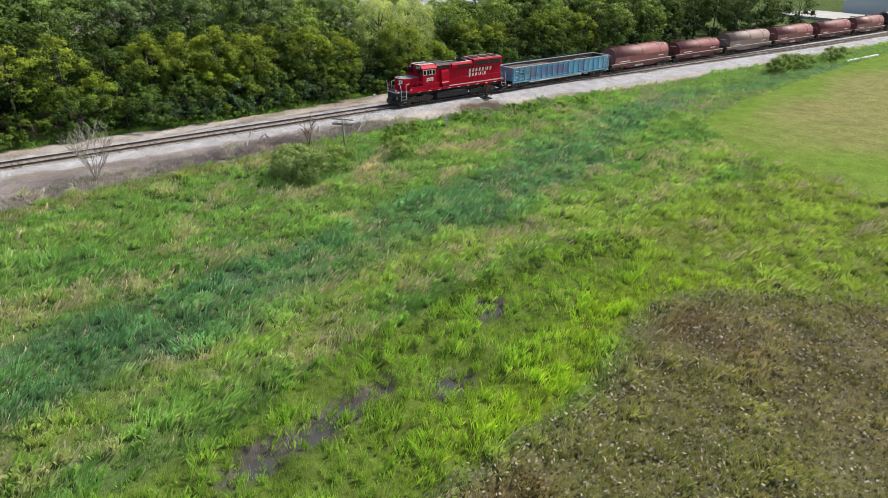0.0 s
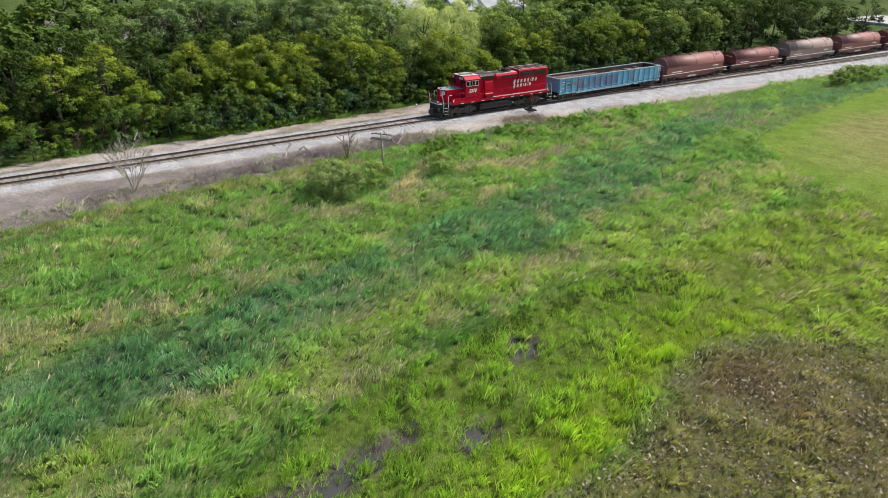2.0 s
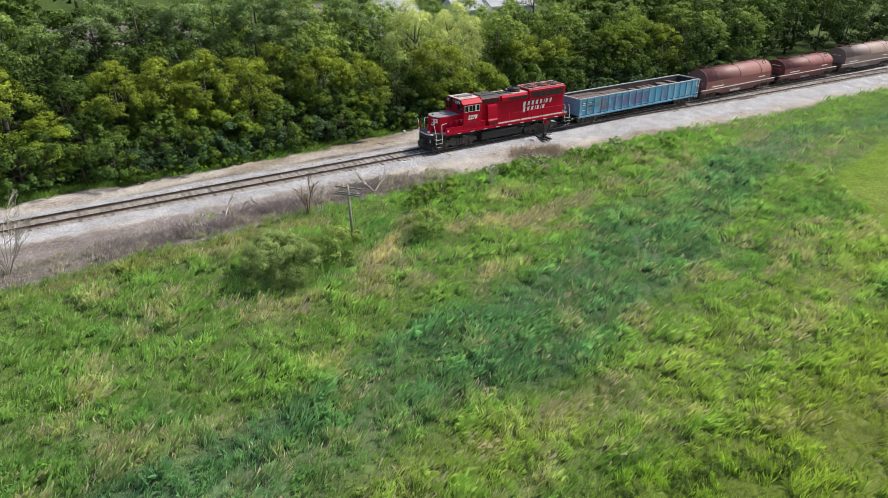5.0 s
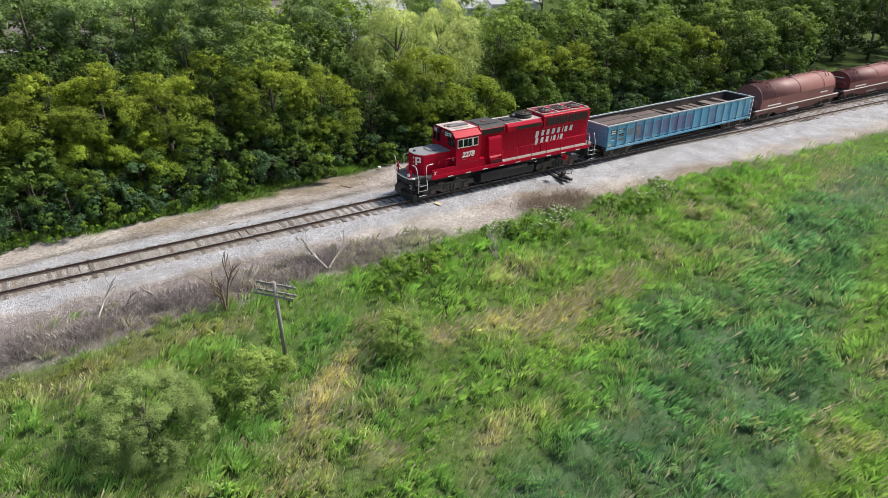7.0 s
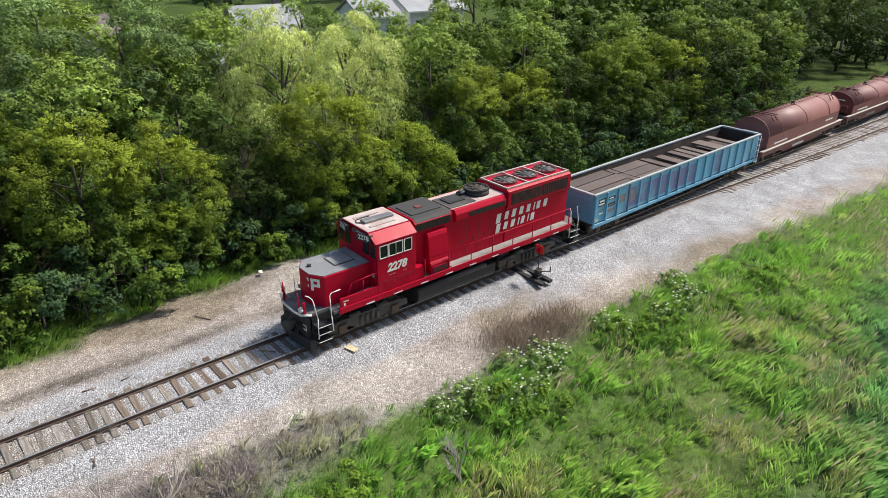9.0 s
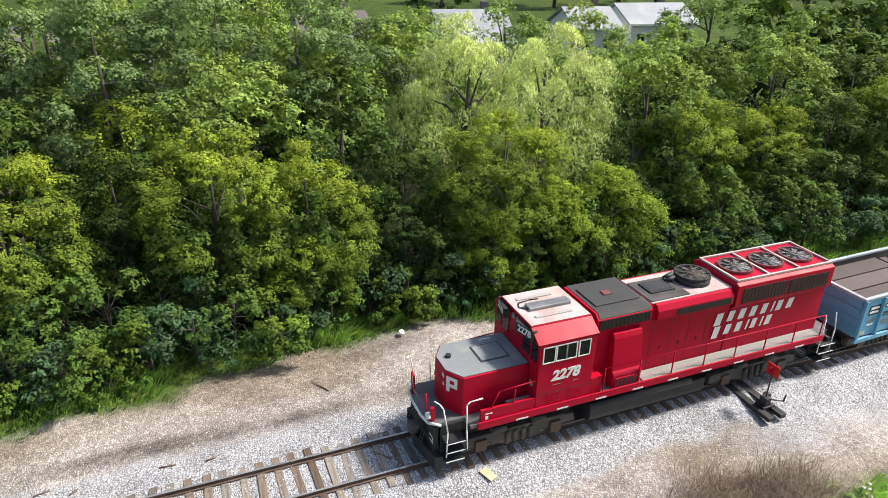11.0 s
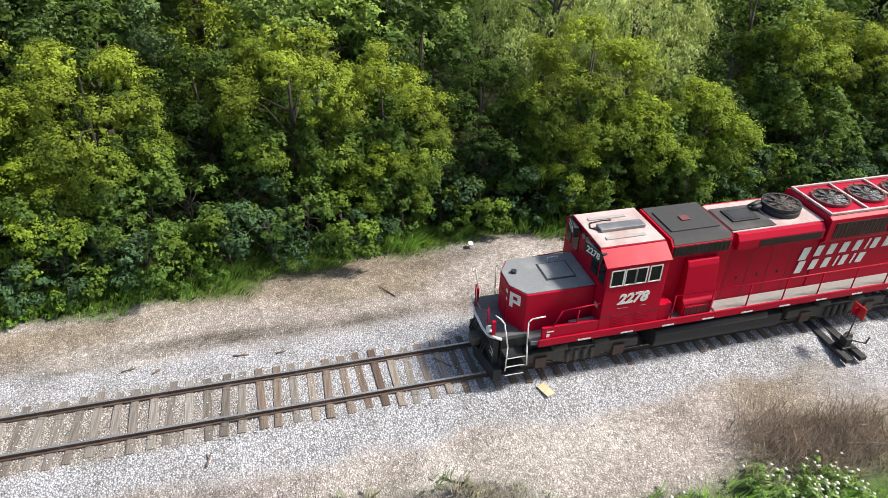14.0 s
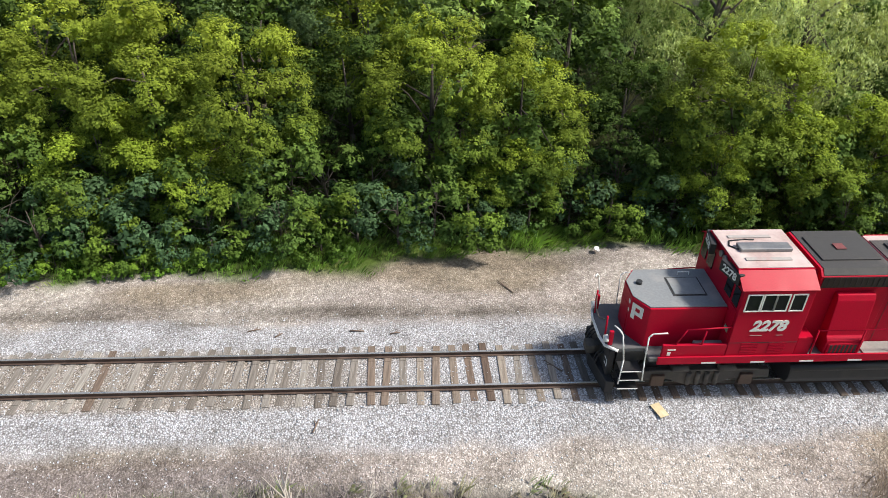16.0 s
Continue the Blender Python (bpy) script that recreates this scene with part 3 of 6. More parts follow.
# ---- grass ----
def tussock_mesh(name, n, x0, x1, y0, y1, blades, scale, seed):
    """Grass in tussocks: the blades of one tussock share its tone and lean with the wind."""
    r = np.random.default_rng(seed)
    x, y = r.uniform(x0, x1, n), r.uniform(y0, y1, n)
    t, tall, thick, grows, reed, straw = field(x, y)
    # the stand thins out towards its outer borders
    border = np.minimum(y - y0 if y0 < 0 else 9.0, x - x0 if x0 < 0 else 9.0) + 3 * (vnoise(x, y, 3, 49) - 0.5)
    keep = r.random(n) < thick * (0.5 + 0.7 * vnoise(x, y, 0.9, 43)) * smooth(border, 0, 7)
    x, y, t, tall, reed, straw = (a[keep] for a in (x, y, t, tall, reed, straw))
    n = len(x)
    clump = vnoise(x, y, 1.2, 44)
    swell = vnoise(x * 0.8 + y * 0.3, y, 2.6, 47)
    size = np.minimum(tall * (0.22 + 0.62 * clump * (0.45 + swell)) * r.uniform(0.65, 1.35, n), 0.75)
    lx = (0.18 + 0.45 * (vnoise(x, y, 1.5, 45) - 0.45) + r.normal(0, 0.14, n)) * (1 - 0.8 * reed)
    ly = (-0.11 + 0.4 * (vnoise(x, y, 1.4, 46) - 0.5) + r.normal(0, 0.14, n)) * (1 - 0.8 * reed)
    # short clumps get a darker tone: shade between tussocks put into the colour
    tone = 2.35 * r.uniform(0.80, 1.20, n) * (0.76 + 0.48 * clump)
    pale = np.where(r.random(n) < 0.03 + 0.55 * straw, r.uniform(0.3, 0.65, n), 0.0)
    c = t * tone[:, None]
    c = c * (1 - pale)[:, None] + np.array([[0.43, 0.41, 0.22]]) * pale[:, None]
    k = np.repeat(np.arange(n), blades)
    m = len(k)
    bx, by = x[k] + r.normal(0, 0.10 * scale, m), y[k] + r.normal(0, 0.10 * scale, m)
    length = size[k] * r.uniform(0.65, 1.25, m)
    dx, dy = lx[k] + r.normal(0, 0.2, m), ly[k] + r.normal(0, 0.2, m)
    p = np.stack([bx, by, np.maximum(height(x, y), np.where(reed > 0.5, -1.2, -9))[k] - 0.04], 1)
    mid = p + np.stack([dx * 0.42 * length, dy * 0.42 * length, 0.6 * length], 1)
    tip = p + np.stack([dx * length, dy * length, length * (0.95 - 0.15 * np.hypot(dx, dy))], 1)
    ang = r.uniform(0, 2 * math.pi, m)
    w = np.stack([np.cos(ang), np.sin(ang), np.zeros(m)], 1) * (r.uniform(0.009, 0.019, m) * scale)[:, None]
    v = np.stack([p, mid + w, tip], 1).reshape(-1, 3)
    c = c[k] * r.uniform(0.82, 1.18, m)[:, None]
    return mesh_np(name, v, np.arange(m * 3).reshape(-1, 3), np.repeat(c, 3, 0), GRASS)


for label, args in (
        ("long mixed green meadow grass bent by wind", (72000, -56, 28, -66, -3, 15, 1.0, 51)),
        ("long meadow grass farther along the railway", (22000, 28, 120, -62, -5, 7, 2.2, 52)),
        ("green grass and weeds at the edge of the woods", (9000, -40, 34, 3, 10, 9, 1.1, 53))):
    tagged(new("meadow_grass", tussock_mesh("meadow_grass", *args)), label, "grass", kind="stuff")


def straw_stalks():
    """Dry seeding stalks that stand over the green grass in drifts."""
    r = np.random.default_rng(55)
    n = 130000
    x, y = r.uniform(-50, 40, n), r.uniform(-52, -8, n)
    t, tall, thick, grows, reed, straw = field(x, y)
    keep = (r.random(n) < np.clip(0.04 + 1.1 * straw, 0, 1) * (1 - reed)) & (thick > 0.4) & (tall > 0.4) & (y < gravel_near(x) - 1.5)
    x, y = x[keep], y[keep]
    n = len(x)
    h = r.uniform(0.4, 0.78, n)
    lx = 0.34 + 0.8 * (vnoise(x, y, 1.5, 45) - 0.45) + r.normal(0, 0.2, n)
    ly = -0.2 + 0.7 * (vnoise(x, y, 1.4, 46) - 0.5) + r.normal(0, 0.2, n)
    p = np.stack([x, y, height(x, y)], 1)
    tip = p + np.stack([lx * h, ly * h, h], 1)
    ang = r.uniform(0, 6.3, n)
    w = np.stack([np.cos(ang), np.sin(ang), np.full(n, -3.5)], 1) * r.uniform(0.022, 0.046, n)[:, None]
    v = np.stack([p + (tip - p) * 0.35, tip + w, tip], 1).reshape(-1, 3)
    c = np.array([[0.58, 0.51, 0.33]]) * r.uniform(0.6, 1.25, n)[:, None]
    return mesh_np("straw_stalks", v, np.arange(n * 3).reshape(-1, 3), np.repeat(c, 3, 0), STRAW)


tagged(new("straw_stalks", straw_stalks()), "pale dry seeding grass stalks in drifts", "grass", kind="stuff")


def seed_heads():
    """Brown seed stalks of the docks, and pale plumes among the tall grass."""
    r = np.random.default_rng(61)
    n = 44000
    x, y = r.uniform(-36, 14, n), r.uniform(-66, -44, n)
    edge = weed_edge(x)
    keep = (y < edge - 0.2) & (r.random(n) < 0.35 + 0.7 * vnoise(x, y, 1.2, 62))
    x, y = x[keep], y[keep]
    n = len(x)
    p = np.stack([x, y, height(x, y) + r.uniform(0.22, 0.55, n)], 1)
    u = r.normal(0, 1, (n, 3))
    u /= np.linalg.norm(u, axis=1)[:, None]
    w = np.cross(u, r.normal(0, 1, (n, 3)))
    w /= np.linalg.norm(w, axis=1)[:, None]
    s = r.uniform(0.05, 0.12, n)[:, None]
    v = np.stack([p - u * s, p + w * s * 0.6, p + u * s, p - w * s * 0.6], 1).reshape(-1, 3)
    i = np.arange(n) * 4
    pick = r.random(n)[:, None]
    c = np.where(pick < 0.6, np.array([[0.34, 0.30, 0.225]]), np.where(pick < 0.82, np.array([[0.15, 0.11, 0.065]]), np.array([[0.14, 0.17, 0.06]])))
    c = c * r.uniform(0.7, 1.3, n)[:, None]
    return mesh_np("weed_seed_heads", v, np.stack([i, i + 1, i + 2, i + 3], 1), np.repeat(c, 4, 0), STRAW)


tagged(new("weed_seed_heads", seed_heads()), "brown and pale seed heads of drying weeds", "weeds", kind="stuff")


def ballast():
    """Loose angular stones along the track."""
    r = np.random.default_rng(71)
    n = 15000
    x = r.uniform(-24, 46, n)
    side = r.random(n) < 0.5
    y = np.where(side, r.uniform(-4.2, 3.0, n), r.normal(0, 1.7, n)) + y_main(x)
    y = y - np.where(x > 13, r.random(n) * (y_main(x) - y_side(np.maximum(x, 13))), 0)
    z = height(x, y) + 0.01
    s = r.uniform(0.016, 0.038, n)
    base = np.array([[1, 0, 0], [-1, 0, 0], [0, 1, 0], [0, -1, 0], [0, 0, 1], [0, 0, -1]], float)
    tri = np.array([[0, 2, 4], [2, 1, 4], [1, 3, 4], [3, 0, 4], [2, 0, 5], [1, 2, 5], [3, 1, 5], [0, 3, 5]])
    v = base[None] * (s[:, None] * r.uniform(0.6, 1.2, (n, 3)))[:, None, :] + r.normal(0, 0.15, (n, 6, 3)) * s[:, None, None]
    v = v + np.stack([x, y, z], 1)[:, None, :]
    f = tri[None] + (np.arange(n) * 6)[:, None, None]
    c = np.array([[0.42, 0.435, 0.465]]) * r.uniform(0.45, 1.5, n)[:, None]
    return mesh_np("ballast_stones", v.reshape(-1, 3), f.reshape(-1, 3), np.repeat(c, 6, 0), STONES)


def stone_material():
    m, n, l, p = nodes_of("loose_stone")
    a = n.new("ShaderNodeAttribute")
    a.attribute_name = "tint"
    l.new(a.outputs["Color"], p.inputs["Base Color"])
    p.inputs["Roughness"].default_value = 0.9
    return m


STONES = stone_material()
tagged(new("ballast_stones", ballast()), "pale grey crushed ballast stones", "gravel", kind="stuff")


# ---- locomotive ----
def fan(owner, x, y, z, r, ring_mat, blade_mat):
    def ring(bm):
        n = 24
        for r0, z0, z1 in ((r, z, z + 0.09), (r * 0.97, z + 0.02, z + 0.05)):
            for i in range(n):
                a, b = 2 * math.pi * i / n, 2 * math.pi * (i + 1) / n
                q = [bm.verts.new((x + rr * math.cos(t), y + rr * math.sin(t), zz)) for rr, zz, t in ((r0, z0, a), (r0, z0, b), (r0, z1, b), (r0, z1, a))]
                bm.faces.new(q)
                q = [bm.verts.new((x + rr * math.cos(t), y + rr * math.sin(t), z1)) for rr, t in ((r0, a), (r0, b), (r0 * 0.9, b), (r0 * 0.9, a))]
                bm.faces.new(q)
    f = quick("fan", ring, ring_mat, owner, "round roof cooling fan")
    quick("fan_well", lambda bm: tube(bm, (x, y, z - 0.02), (x, y, z + 0.01), r * 0.95, n=24), MESH, f)
    for i in range(8):
        c, sn = math.cos(math.pi * i / 4), math.sin(math.pi * i / 4)
        q = [(0.12, -0.05, 0.03), (r * 0.86, -0.12, 0.02), (r * 0.86, 0.10, 0.05), (0.12, 0.05, 0.06)]
        def blade(bm):
            lo = [bm.verts.new((x + c * u - sn * v, y + sn * u + c * v, z + w - 0.004)) for u, v, w in q]
            hi = [bm.verts.new((p.co.x, p.co.y, p.co.z + 0.008)) for p in lo]
            bm.faces.new(lo[::-1])
            bm.faces.new(hi)
            for m in range(4):
                bm.faces.new((lo[m], lo[(m + 1) % 4], hi[(m + 1) % 4], hi[m]))
        quick("fan_blade", blade, blade_mat, f, "bright metal fan blade")
    quick("fan_hub", lambda bm: tube(bm, (x, y, z), (x, y, z + 0.08), 0.16, n=12), blade_mat, f)
    def guard(bm):
        for k in range(1, 4):
            rr = r * k / 4 + 0.05
            for i in range(16):
                a, b = 2 * math.pi * i / 16, 2 * math.pi * (i + 1) / 16
                tube(bm, (x + rr * math.cos(a), y + rr * math.sin(a), z + 0.10), (x + rr * math.cos(b), y + rr * math.sin(b), z + 0.10), 0.008, n=4, caps=False)
        for i in range(6):
            a = math.pi * i / 6
            tube(bm, (x - r * math.cos(a), y - r * math.sin(a), z + 0.10), (x + r * math.cos(a), y + r * math.sin(a), z + 0.10), 0.008, n=4)
    quick("fan_guard", guard, GRIME, f)


def window(owner, x0, x1, z0, z1, y, split=0):
    """A cab window in the side wall at y: frame, glass and mullions."""
    s = -1 if y < 0 else 1
    w = quick("window", lambda bm: [box(bm, *b) for b in (
        (x0, min(y, y + s * 0.025), z0, x0 + 0.034, max(y, y + s * 0.025), z1), (x1 - 0.034, min(y, y + s * 0.025), z0, x1, max(y, y + s * 0.025), z1),
        (x0 + 0.034, min(y, y + s * 0.025), z0, x1 - 0.034, max(y, y + s * 0.025), z0 + 0.034), (x0 + 0.034, min(y, y + s * 0.025), z1 - 0.034, x1 - 0.034, max(y, y + s * 0.025), z1))], WHITE, owner, "pale window frame")
    boxes("pane", [(x0 + 0.034, y + s * 0.004 if s > 0 else y - 0.008, z0 + 0.034, x1 - 0.034, y + 0.008 if s > 0 else y - 0.004, z1 - 0.034)], PANE, w)
    for k in range(1, split + 1):
        xm = x0 + (x1 - x0) * k / (split + 1)
        boxes("mullion", [(xm - 0.025, min(y, y + s * 0.03), z0 + 0.034, xm + 0.025, max(y, y + s * 0.03), z1 - 0.034)], STEELGREY, w)


def bogie(name, x, parent, axles, wheel_r, label):
    b = boxes(name, [(x - 0.28, -1.0, 0.55, x + 0.28, 1.0, 0.98)], GRIME, parent, label, 0.04)
    for y in (-1.08, 1.08):
        s = -1 if y < 0 else 1
        quick("side_frame", lambda bm: prism(bm, [(x - axles - 0.75, 0.62), (x - axles + 0.35, 0.62), (x - 0.5, 0.42), (x + 0.5, 0.42), (x + axles - 0.35, 0.62), (x + axles + 0.75, 0.62), (x + axles + 0.7, 0.95), (x + 0.7, 1.05), (x - 0.7, 1.05), (x - axles - 0.7, 0.95)], "y", y - 0.09, y + 0.09, 0.03), GRIME, b)
        for k in (-0.42, -0.14, 0.14, 0.42):
            quick("spring", lambda bm: tube(bm, (x + k, s * 1.22, 0.5), (x + k, s * 1.22, 0.95), 0.075, n=8), GRIME, b)
        quick("brake_rod", lambda bm: tube(bm, (x - axles - 0.3, s * 1.24, 1.06), (x + axles + 0.3, s * 1.24, 1.06), 0.035, n=6), GRIME, b)
        for q in (-0.75, 0.3):
            quick("brake_cylinder", lambda bm: tube(bm, (x + q * axles, s * 1.24, 1.14), (x + q * axles + 0.5, s * 1.24, 1.14), 0.10, n=10), GRIME, b)
    for ax in (x - axles, x + axles):
        for y in (-0.755, 0.755):
            quick("wheel", lambda bm: (tube(bm, (ax, y - 0.065, 0.18 + wheel_r), (ax, y + 0.065, 0.18 + wheel_r), wheel_r, n=24), tube(bm, (ax, y - 0.14, 0.18 + wheel_r), (ax, y + 0.14, 0.18 + wheel_r), 0.12, n=10)), GRIME, b)
        quick("axle", lambda bm: tube(bm, (ax, -0.7, 0.18 + wheel_r), (ax, 0.7, 0.18 + wheel_r), 0.09, n=8), GRIME, b)
        for y in (-1.2, 1.2):
            boxes("axle_box", [(ax - 0.2, y - 0.07, 0.45, ax + 0.2, y + 0.07, 0.86)], RAILSTEEL, b, bevel=0.03)
    return b


def locomotive():
    o = thing("locomotive", "red diesel road-switcher locomotive with white lettering standing on rails", "locomotive", at=(0, 0, 0))
    # frame and decks
    boxes("underframe", [(0.75, -0.85, 1.12, 16.65, 0.85, 1.675)], BLACK, o, bevel=0.03)
    prism_deck = [(0.50, -0.40), (0.56, -0.80), (0.86, -1.06), (1.66, -1.06), (1.68, -1.5), (16.3, -1.5), (16.95, -1.0), (16.95, 1.0), (16.3, 1.5), (1.68, 1.5), (1.66, 1.06), (0.86, 1.06), (0.56, 0.80), (0.50, 0.40)]
    quick("walkway_deck", lambda bm: prism(bm, prism_deck, "z", 1.68, 1.80), DECKDARK, o, "grey dusty walkway deck")
    for y0, y1 in ((-1.56, -1.502), (1.502, 1.56)):
        boxes("side_sill", [(1.9, y0, 1.60, 16.2, y1, 1.86)], RED, o, "red side sill with white marks", bevel=0.01)
        for k in range(9):
            xx = 3.2 + k * 1.45
            boxes("reflective_mark", [(xx, min(y0, y0 - 0.004) if y0 < 0 else y1, 1.61, xx + 0.42, y0 if y0 < 0 else y1 + 0.004, 1.67)], WHITE, o)
    # nose with sloped corners
    nose = [(1.25, -0.40), (1.62, -0.98), (3.85, -0.98), (3.85, 0.98), (1.62, 0.98), (1.25, 0.40)]
    quick("nose", lambda bm: prism(bm, nose, "z", 1.62, 3.18, 0.03), RED, o, "red short nose with sloped corners")
    quick("nose_top", lambda bm: prism(bm, [(x * 0.985 + 0.045, y * 0.94) for x, y in nose[:2]] + [(3.84, -0.92), (3.84, 0.92)] + [(x * 0.985 + 0.045, y * 0.94) for x, y in nose[4:]], "z", 3.183, 3.21), DECKGREY, o, "grey anti-slip nose top")
    boxes("nose_hatch", [(2.45, -0.42, 3.21, 3.45, 0.48, 3.225)], SOOT, o, "dark-edged hatch on the nose top")
    boxes("hatch_lid", [(2.5, -0.37, 3.226, 3.4, 0.43, 3.245)], DECKGREY, o, bevel=0.005)
    quick("sand_filler", lambda bm: tube(bm, (1.62, 0.22, 3.2), (1.62, 0.22, 3.3), 0.09, n=12), BLACK, o)
    quick("grab_iron", lambda bm: bar_path(bm, [(2.9, 0.62, 3.21), (2.9, 0.62, 3.32), (3.25, 0.62, 3.32), (3.25, 0.62, 3.21)], 0.014), WHITE, o)
    boxes("nose_door", [(1.235, -0.28, 1.68, 1.25, 0.3, 2.75)], RED, o, bevel=0.004)
    # emblem as plain shapes on the sloped nose corner
    for u0, u1, h0, h1 in ((0.05, 0.18, 2.5, 3.05), (0.18, 0.46, 2.93, 3.05), (0.34, 0.46, 2.8, 2.93), (0.18, 0.46, 2.68, 2.8)):
        m0, m1 = Vector((1.25, -0.40, 0)), Vector((1.62, -0.98, 0))
        d, nn = (m1 - m0).normalized(), Vector((-0.843, -0.538, 0)) * 0.012
        a, b = m0 + d * (u0 + 0.02) + nn, m0 + d * (u1 + 0.02) + nn
        quick("emblem_shape", lambda bm: bm.faces.new([bm.verts.new(v) for v in ((a.x, a.y, h0), (b.x, b.y, h0), (b.x, b.y, h1), (a.x, a.y, h1))]), WHITE, o)
    for h0, h1 in ((2.62, 2.72), (2.9, 3.02)):
        boxes("emblem_shape", [(1.236, -0.36, h0, 1.247, -0.24, h1)], WHITE, o)
    # cab
    cab = [(-1.50, 1.72), (1.50, 1.72), (1.50, 4.18), (1.0, 4.49), (-1.0, 4.49), (-1.50, 4.18)]
    quick("cab", lambda bm: prism(bm, cab, "x", 3.86, 5.86, 0.02), RED, o, "red cab with sloped roof edges")
    roof = [(-1.54, 4.19), (-1.02, 4.52), (-1.02, 4.545), (1.02, 4.545), (1.02, 4.52), (1.54, 4.19), (1.51, 4.17), (1.0, 4.495), (-1.0, 4.495), (-1.51, 4.17)]
    quick("cab_roof", lambda bm: prism(bm, roof, "x", 3.78, 5.92), RED, o, "red roof overhang")
    boxes("roof_top", [(3.80, -0.98, 4.548, 5.9, 0.98, 4.57)], ROOFPINK, o, "sun-bleached pinkish cab roof top", bevel=0.006)
    boxes("air_conditioner", [(4.15, -0.24, 4.572, 5.65, 0.14, 4.68)], STEELGREY, o, "low grey roof unit", bevel=0.03)
    boxes("roof_rib", [(4.15, -0.66, 4.572, 5.45, -0.52, 4.60)], SILLDUST, o)
    boxes("roof_rib", [(4.1, 0.5, 4.572, 5.35, 0.64, 4.60)], SILLDUST, o)
    quick("antenna_cable", lambda bm: bar_path(bm, [(4.15, -0.1, 4.60), (3.95, 0.1, 4.59), (4.05, 0.35, 4.59), (4.5, 0.42, 4.59), (4.8, 0.4, 4.59)], 0.022), BLACK, o)
    for s in (-1, 1):
        window(o, 3.98, 4.42, 3.46, 4.05, s * 1.50)
        window(o, 4.44, 5.18, 3.46, 4.05, s * 1.50, 1)
        window(o, 5.24, 5.66, 3.46, 4.05, s * 1.50)
        lettering("road_number", "2278", 0.50, pose(4.85, s * 1.507, 2.92, 90, 0, 0 if s < 0 else 180), WHITE, o, slant=0.22)
        for x0 in (4.25, 5.05):
            boxes("louvre", [(x0, s * 1.50 - 0.012, 1.92 + k * 0.06, x0 + 0.5, s * 1.50 + 0.012, 1.955 + k * 0.06) for k in range(7)], RED, o, "red louvred vent")
        for x0, x1 in ((4.4, 4.75), (5.15, 5.35)):
            boxes("number_underline", [(x0, s * 1.507 - 0.003, 2.59, x1, s * 1.507 + 0.003, 2.605)], SILLDUST, o)
        boxes("cab_seam", [(3.88, s * 1.503 - 0.003, 2.32, 5.84, s * 1.503 + 0.003, 2.34)], BLACK, o)
    for y0, y1 in ((-1.36, -1.03), (1.03, 1.36), (-0.9, -0.5), (0.5, 0.9)):
        boxes("windshield", [(3.835, y0, 3.48, 3.855, y1, 4.04)], PANE, o, "dark windshield pane")
    for s in (-1, 1):
        nb = boxes("number_board", [(-0.08, -0.42, -0.17, 0.08, 0.42, 0.17)], BLACK, o, "black number board with white digits", bevel=0.01)
        nb.matrix_basis = pose(3.75, s * 0.78, 4.29, 0, 0, -s * 14)
        lettering("digits", "2278", 0.30, pose(-0.084, 0, 0, 90, 0, -90), WHITE, nb)
    quick("headlight", lambda bm: [tube(bm, (3.78, y, 4.3), (3.86, y, 4.3), 0.1, n=12) for y in (-0.13, 0.13)], STEELGREY, o)
    boxes("cab_door", [(3.832, -1.4, 1.75, 3.858, -0.99, 3.42)], RED, o, bevel=0.005)
    boxes("door_sticker", [(3.822, -1.3, 2.55, 3.831, -1.1, 2.72)], painted("green_sticker", (0.2, 0.5, 0.3), (0.6, 0.65, 0.6), 0.5), o)
    # battery boxes and steps beside the nose
    for s in (-1, 1):
        y0, y1 = (-1.5, -1.0) if s < 0 else (1.0, 1.5)
        boxes("side_box", [(2.0, -1.495 if s < 0 else 1.40, 1.805, 3.85, -1.40 if s < 0 else 1.495, 2.26)], RED, o, "red low side panel", bevel=0.015)
        boxes("cab_step", [(3.0, y0 + 0.12, 1.805, 3.85, y1 - 0.12, 2.12)], DECKGREY, o, bevel=0.015)
        boxes("stencil_bar", [(2.15, s * 1.50 - 0.004, 2.08, 2.38, s * 1.50 + 0.004, 2.12), (2.15, s * 1.50 - 0.004, 1.9, 2.25, s * 1.50 + 0.004, 2.02)], WHITE, o)
        quick("cab_handrail", lambda bm: bar_path(bm, [(2.35, s * 1.46, 2.24), (2.6, s * 1.46, 2.80), (3.84, s * 1.46, 2.88)], 0.022), RED, o)
        quick("cab_rail_post", lambda bm: tube(bm, (3.1, s * 1.46, 2.1), (3.15, s * 1.46, 2.74), 0.025), RED, o)
    # long hood, front part with filters
    h1 = [(-0.98, 1.62), (0.98, 1.62), (0.98, 4.20), (0.86, 4.38), (-0.86, 4.38), (-0.98, 4.20)]
    quick("hood_front", lambda bm: prism(bm, h1, "x", 5.87, 8.35, 0.02), RED, o, "red hood with dark filter grilles")
    quick("filter_housing", lambda bm: prism(bm, [(-1.12, 3.94), (-1.12, 4.32), (-0.95, 4.49), (0.95, 4.49), (1.12, 4.32), (1.12, 3.94), (0.985, 3.94), (0.985, 4.2), (0.86, 4.387), (-0.86, 4.387), (-0.985, 4.2), (-0.985, 3.94)], "x", 6.12, 8.2, 0.01), RED, o, "red filter housing under a sooty roof")
    quick("roof_sheet", lambda bm: prism(bm, [(-1.10, 4.345), (-0.955, 4.494), (0.955, 4.494), (1.10, 4.345), (1.10, 4.36), (0.96, 4.506), (-0.96, 4.506), (-1.10, 4.36)], "x", 6.2, 8.18), SOOT, o, "black sooty roof sheet")
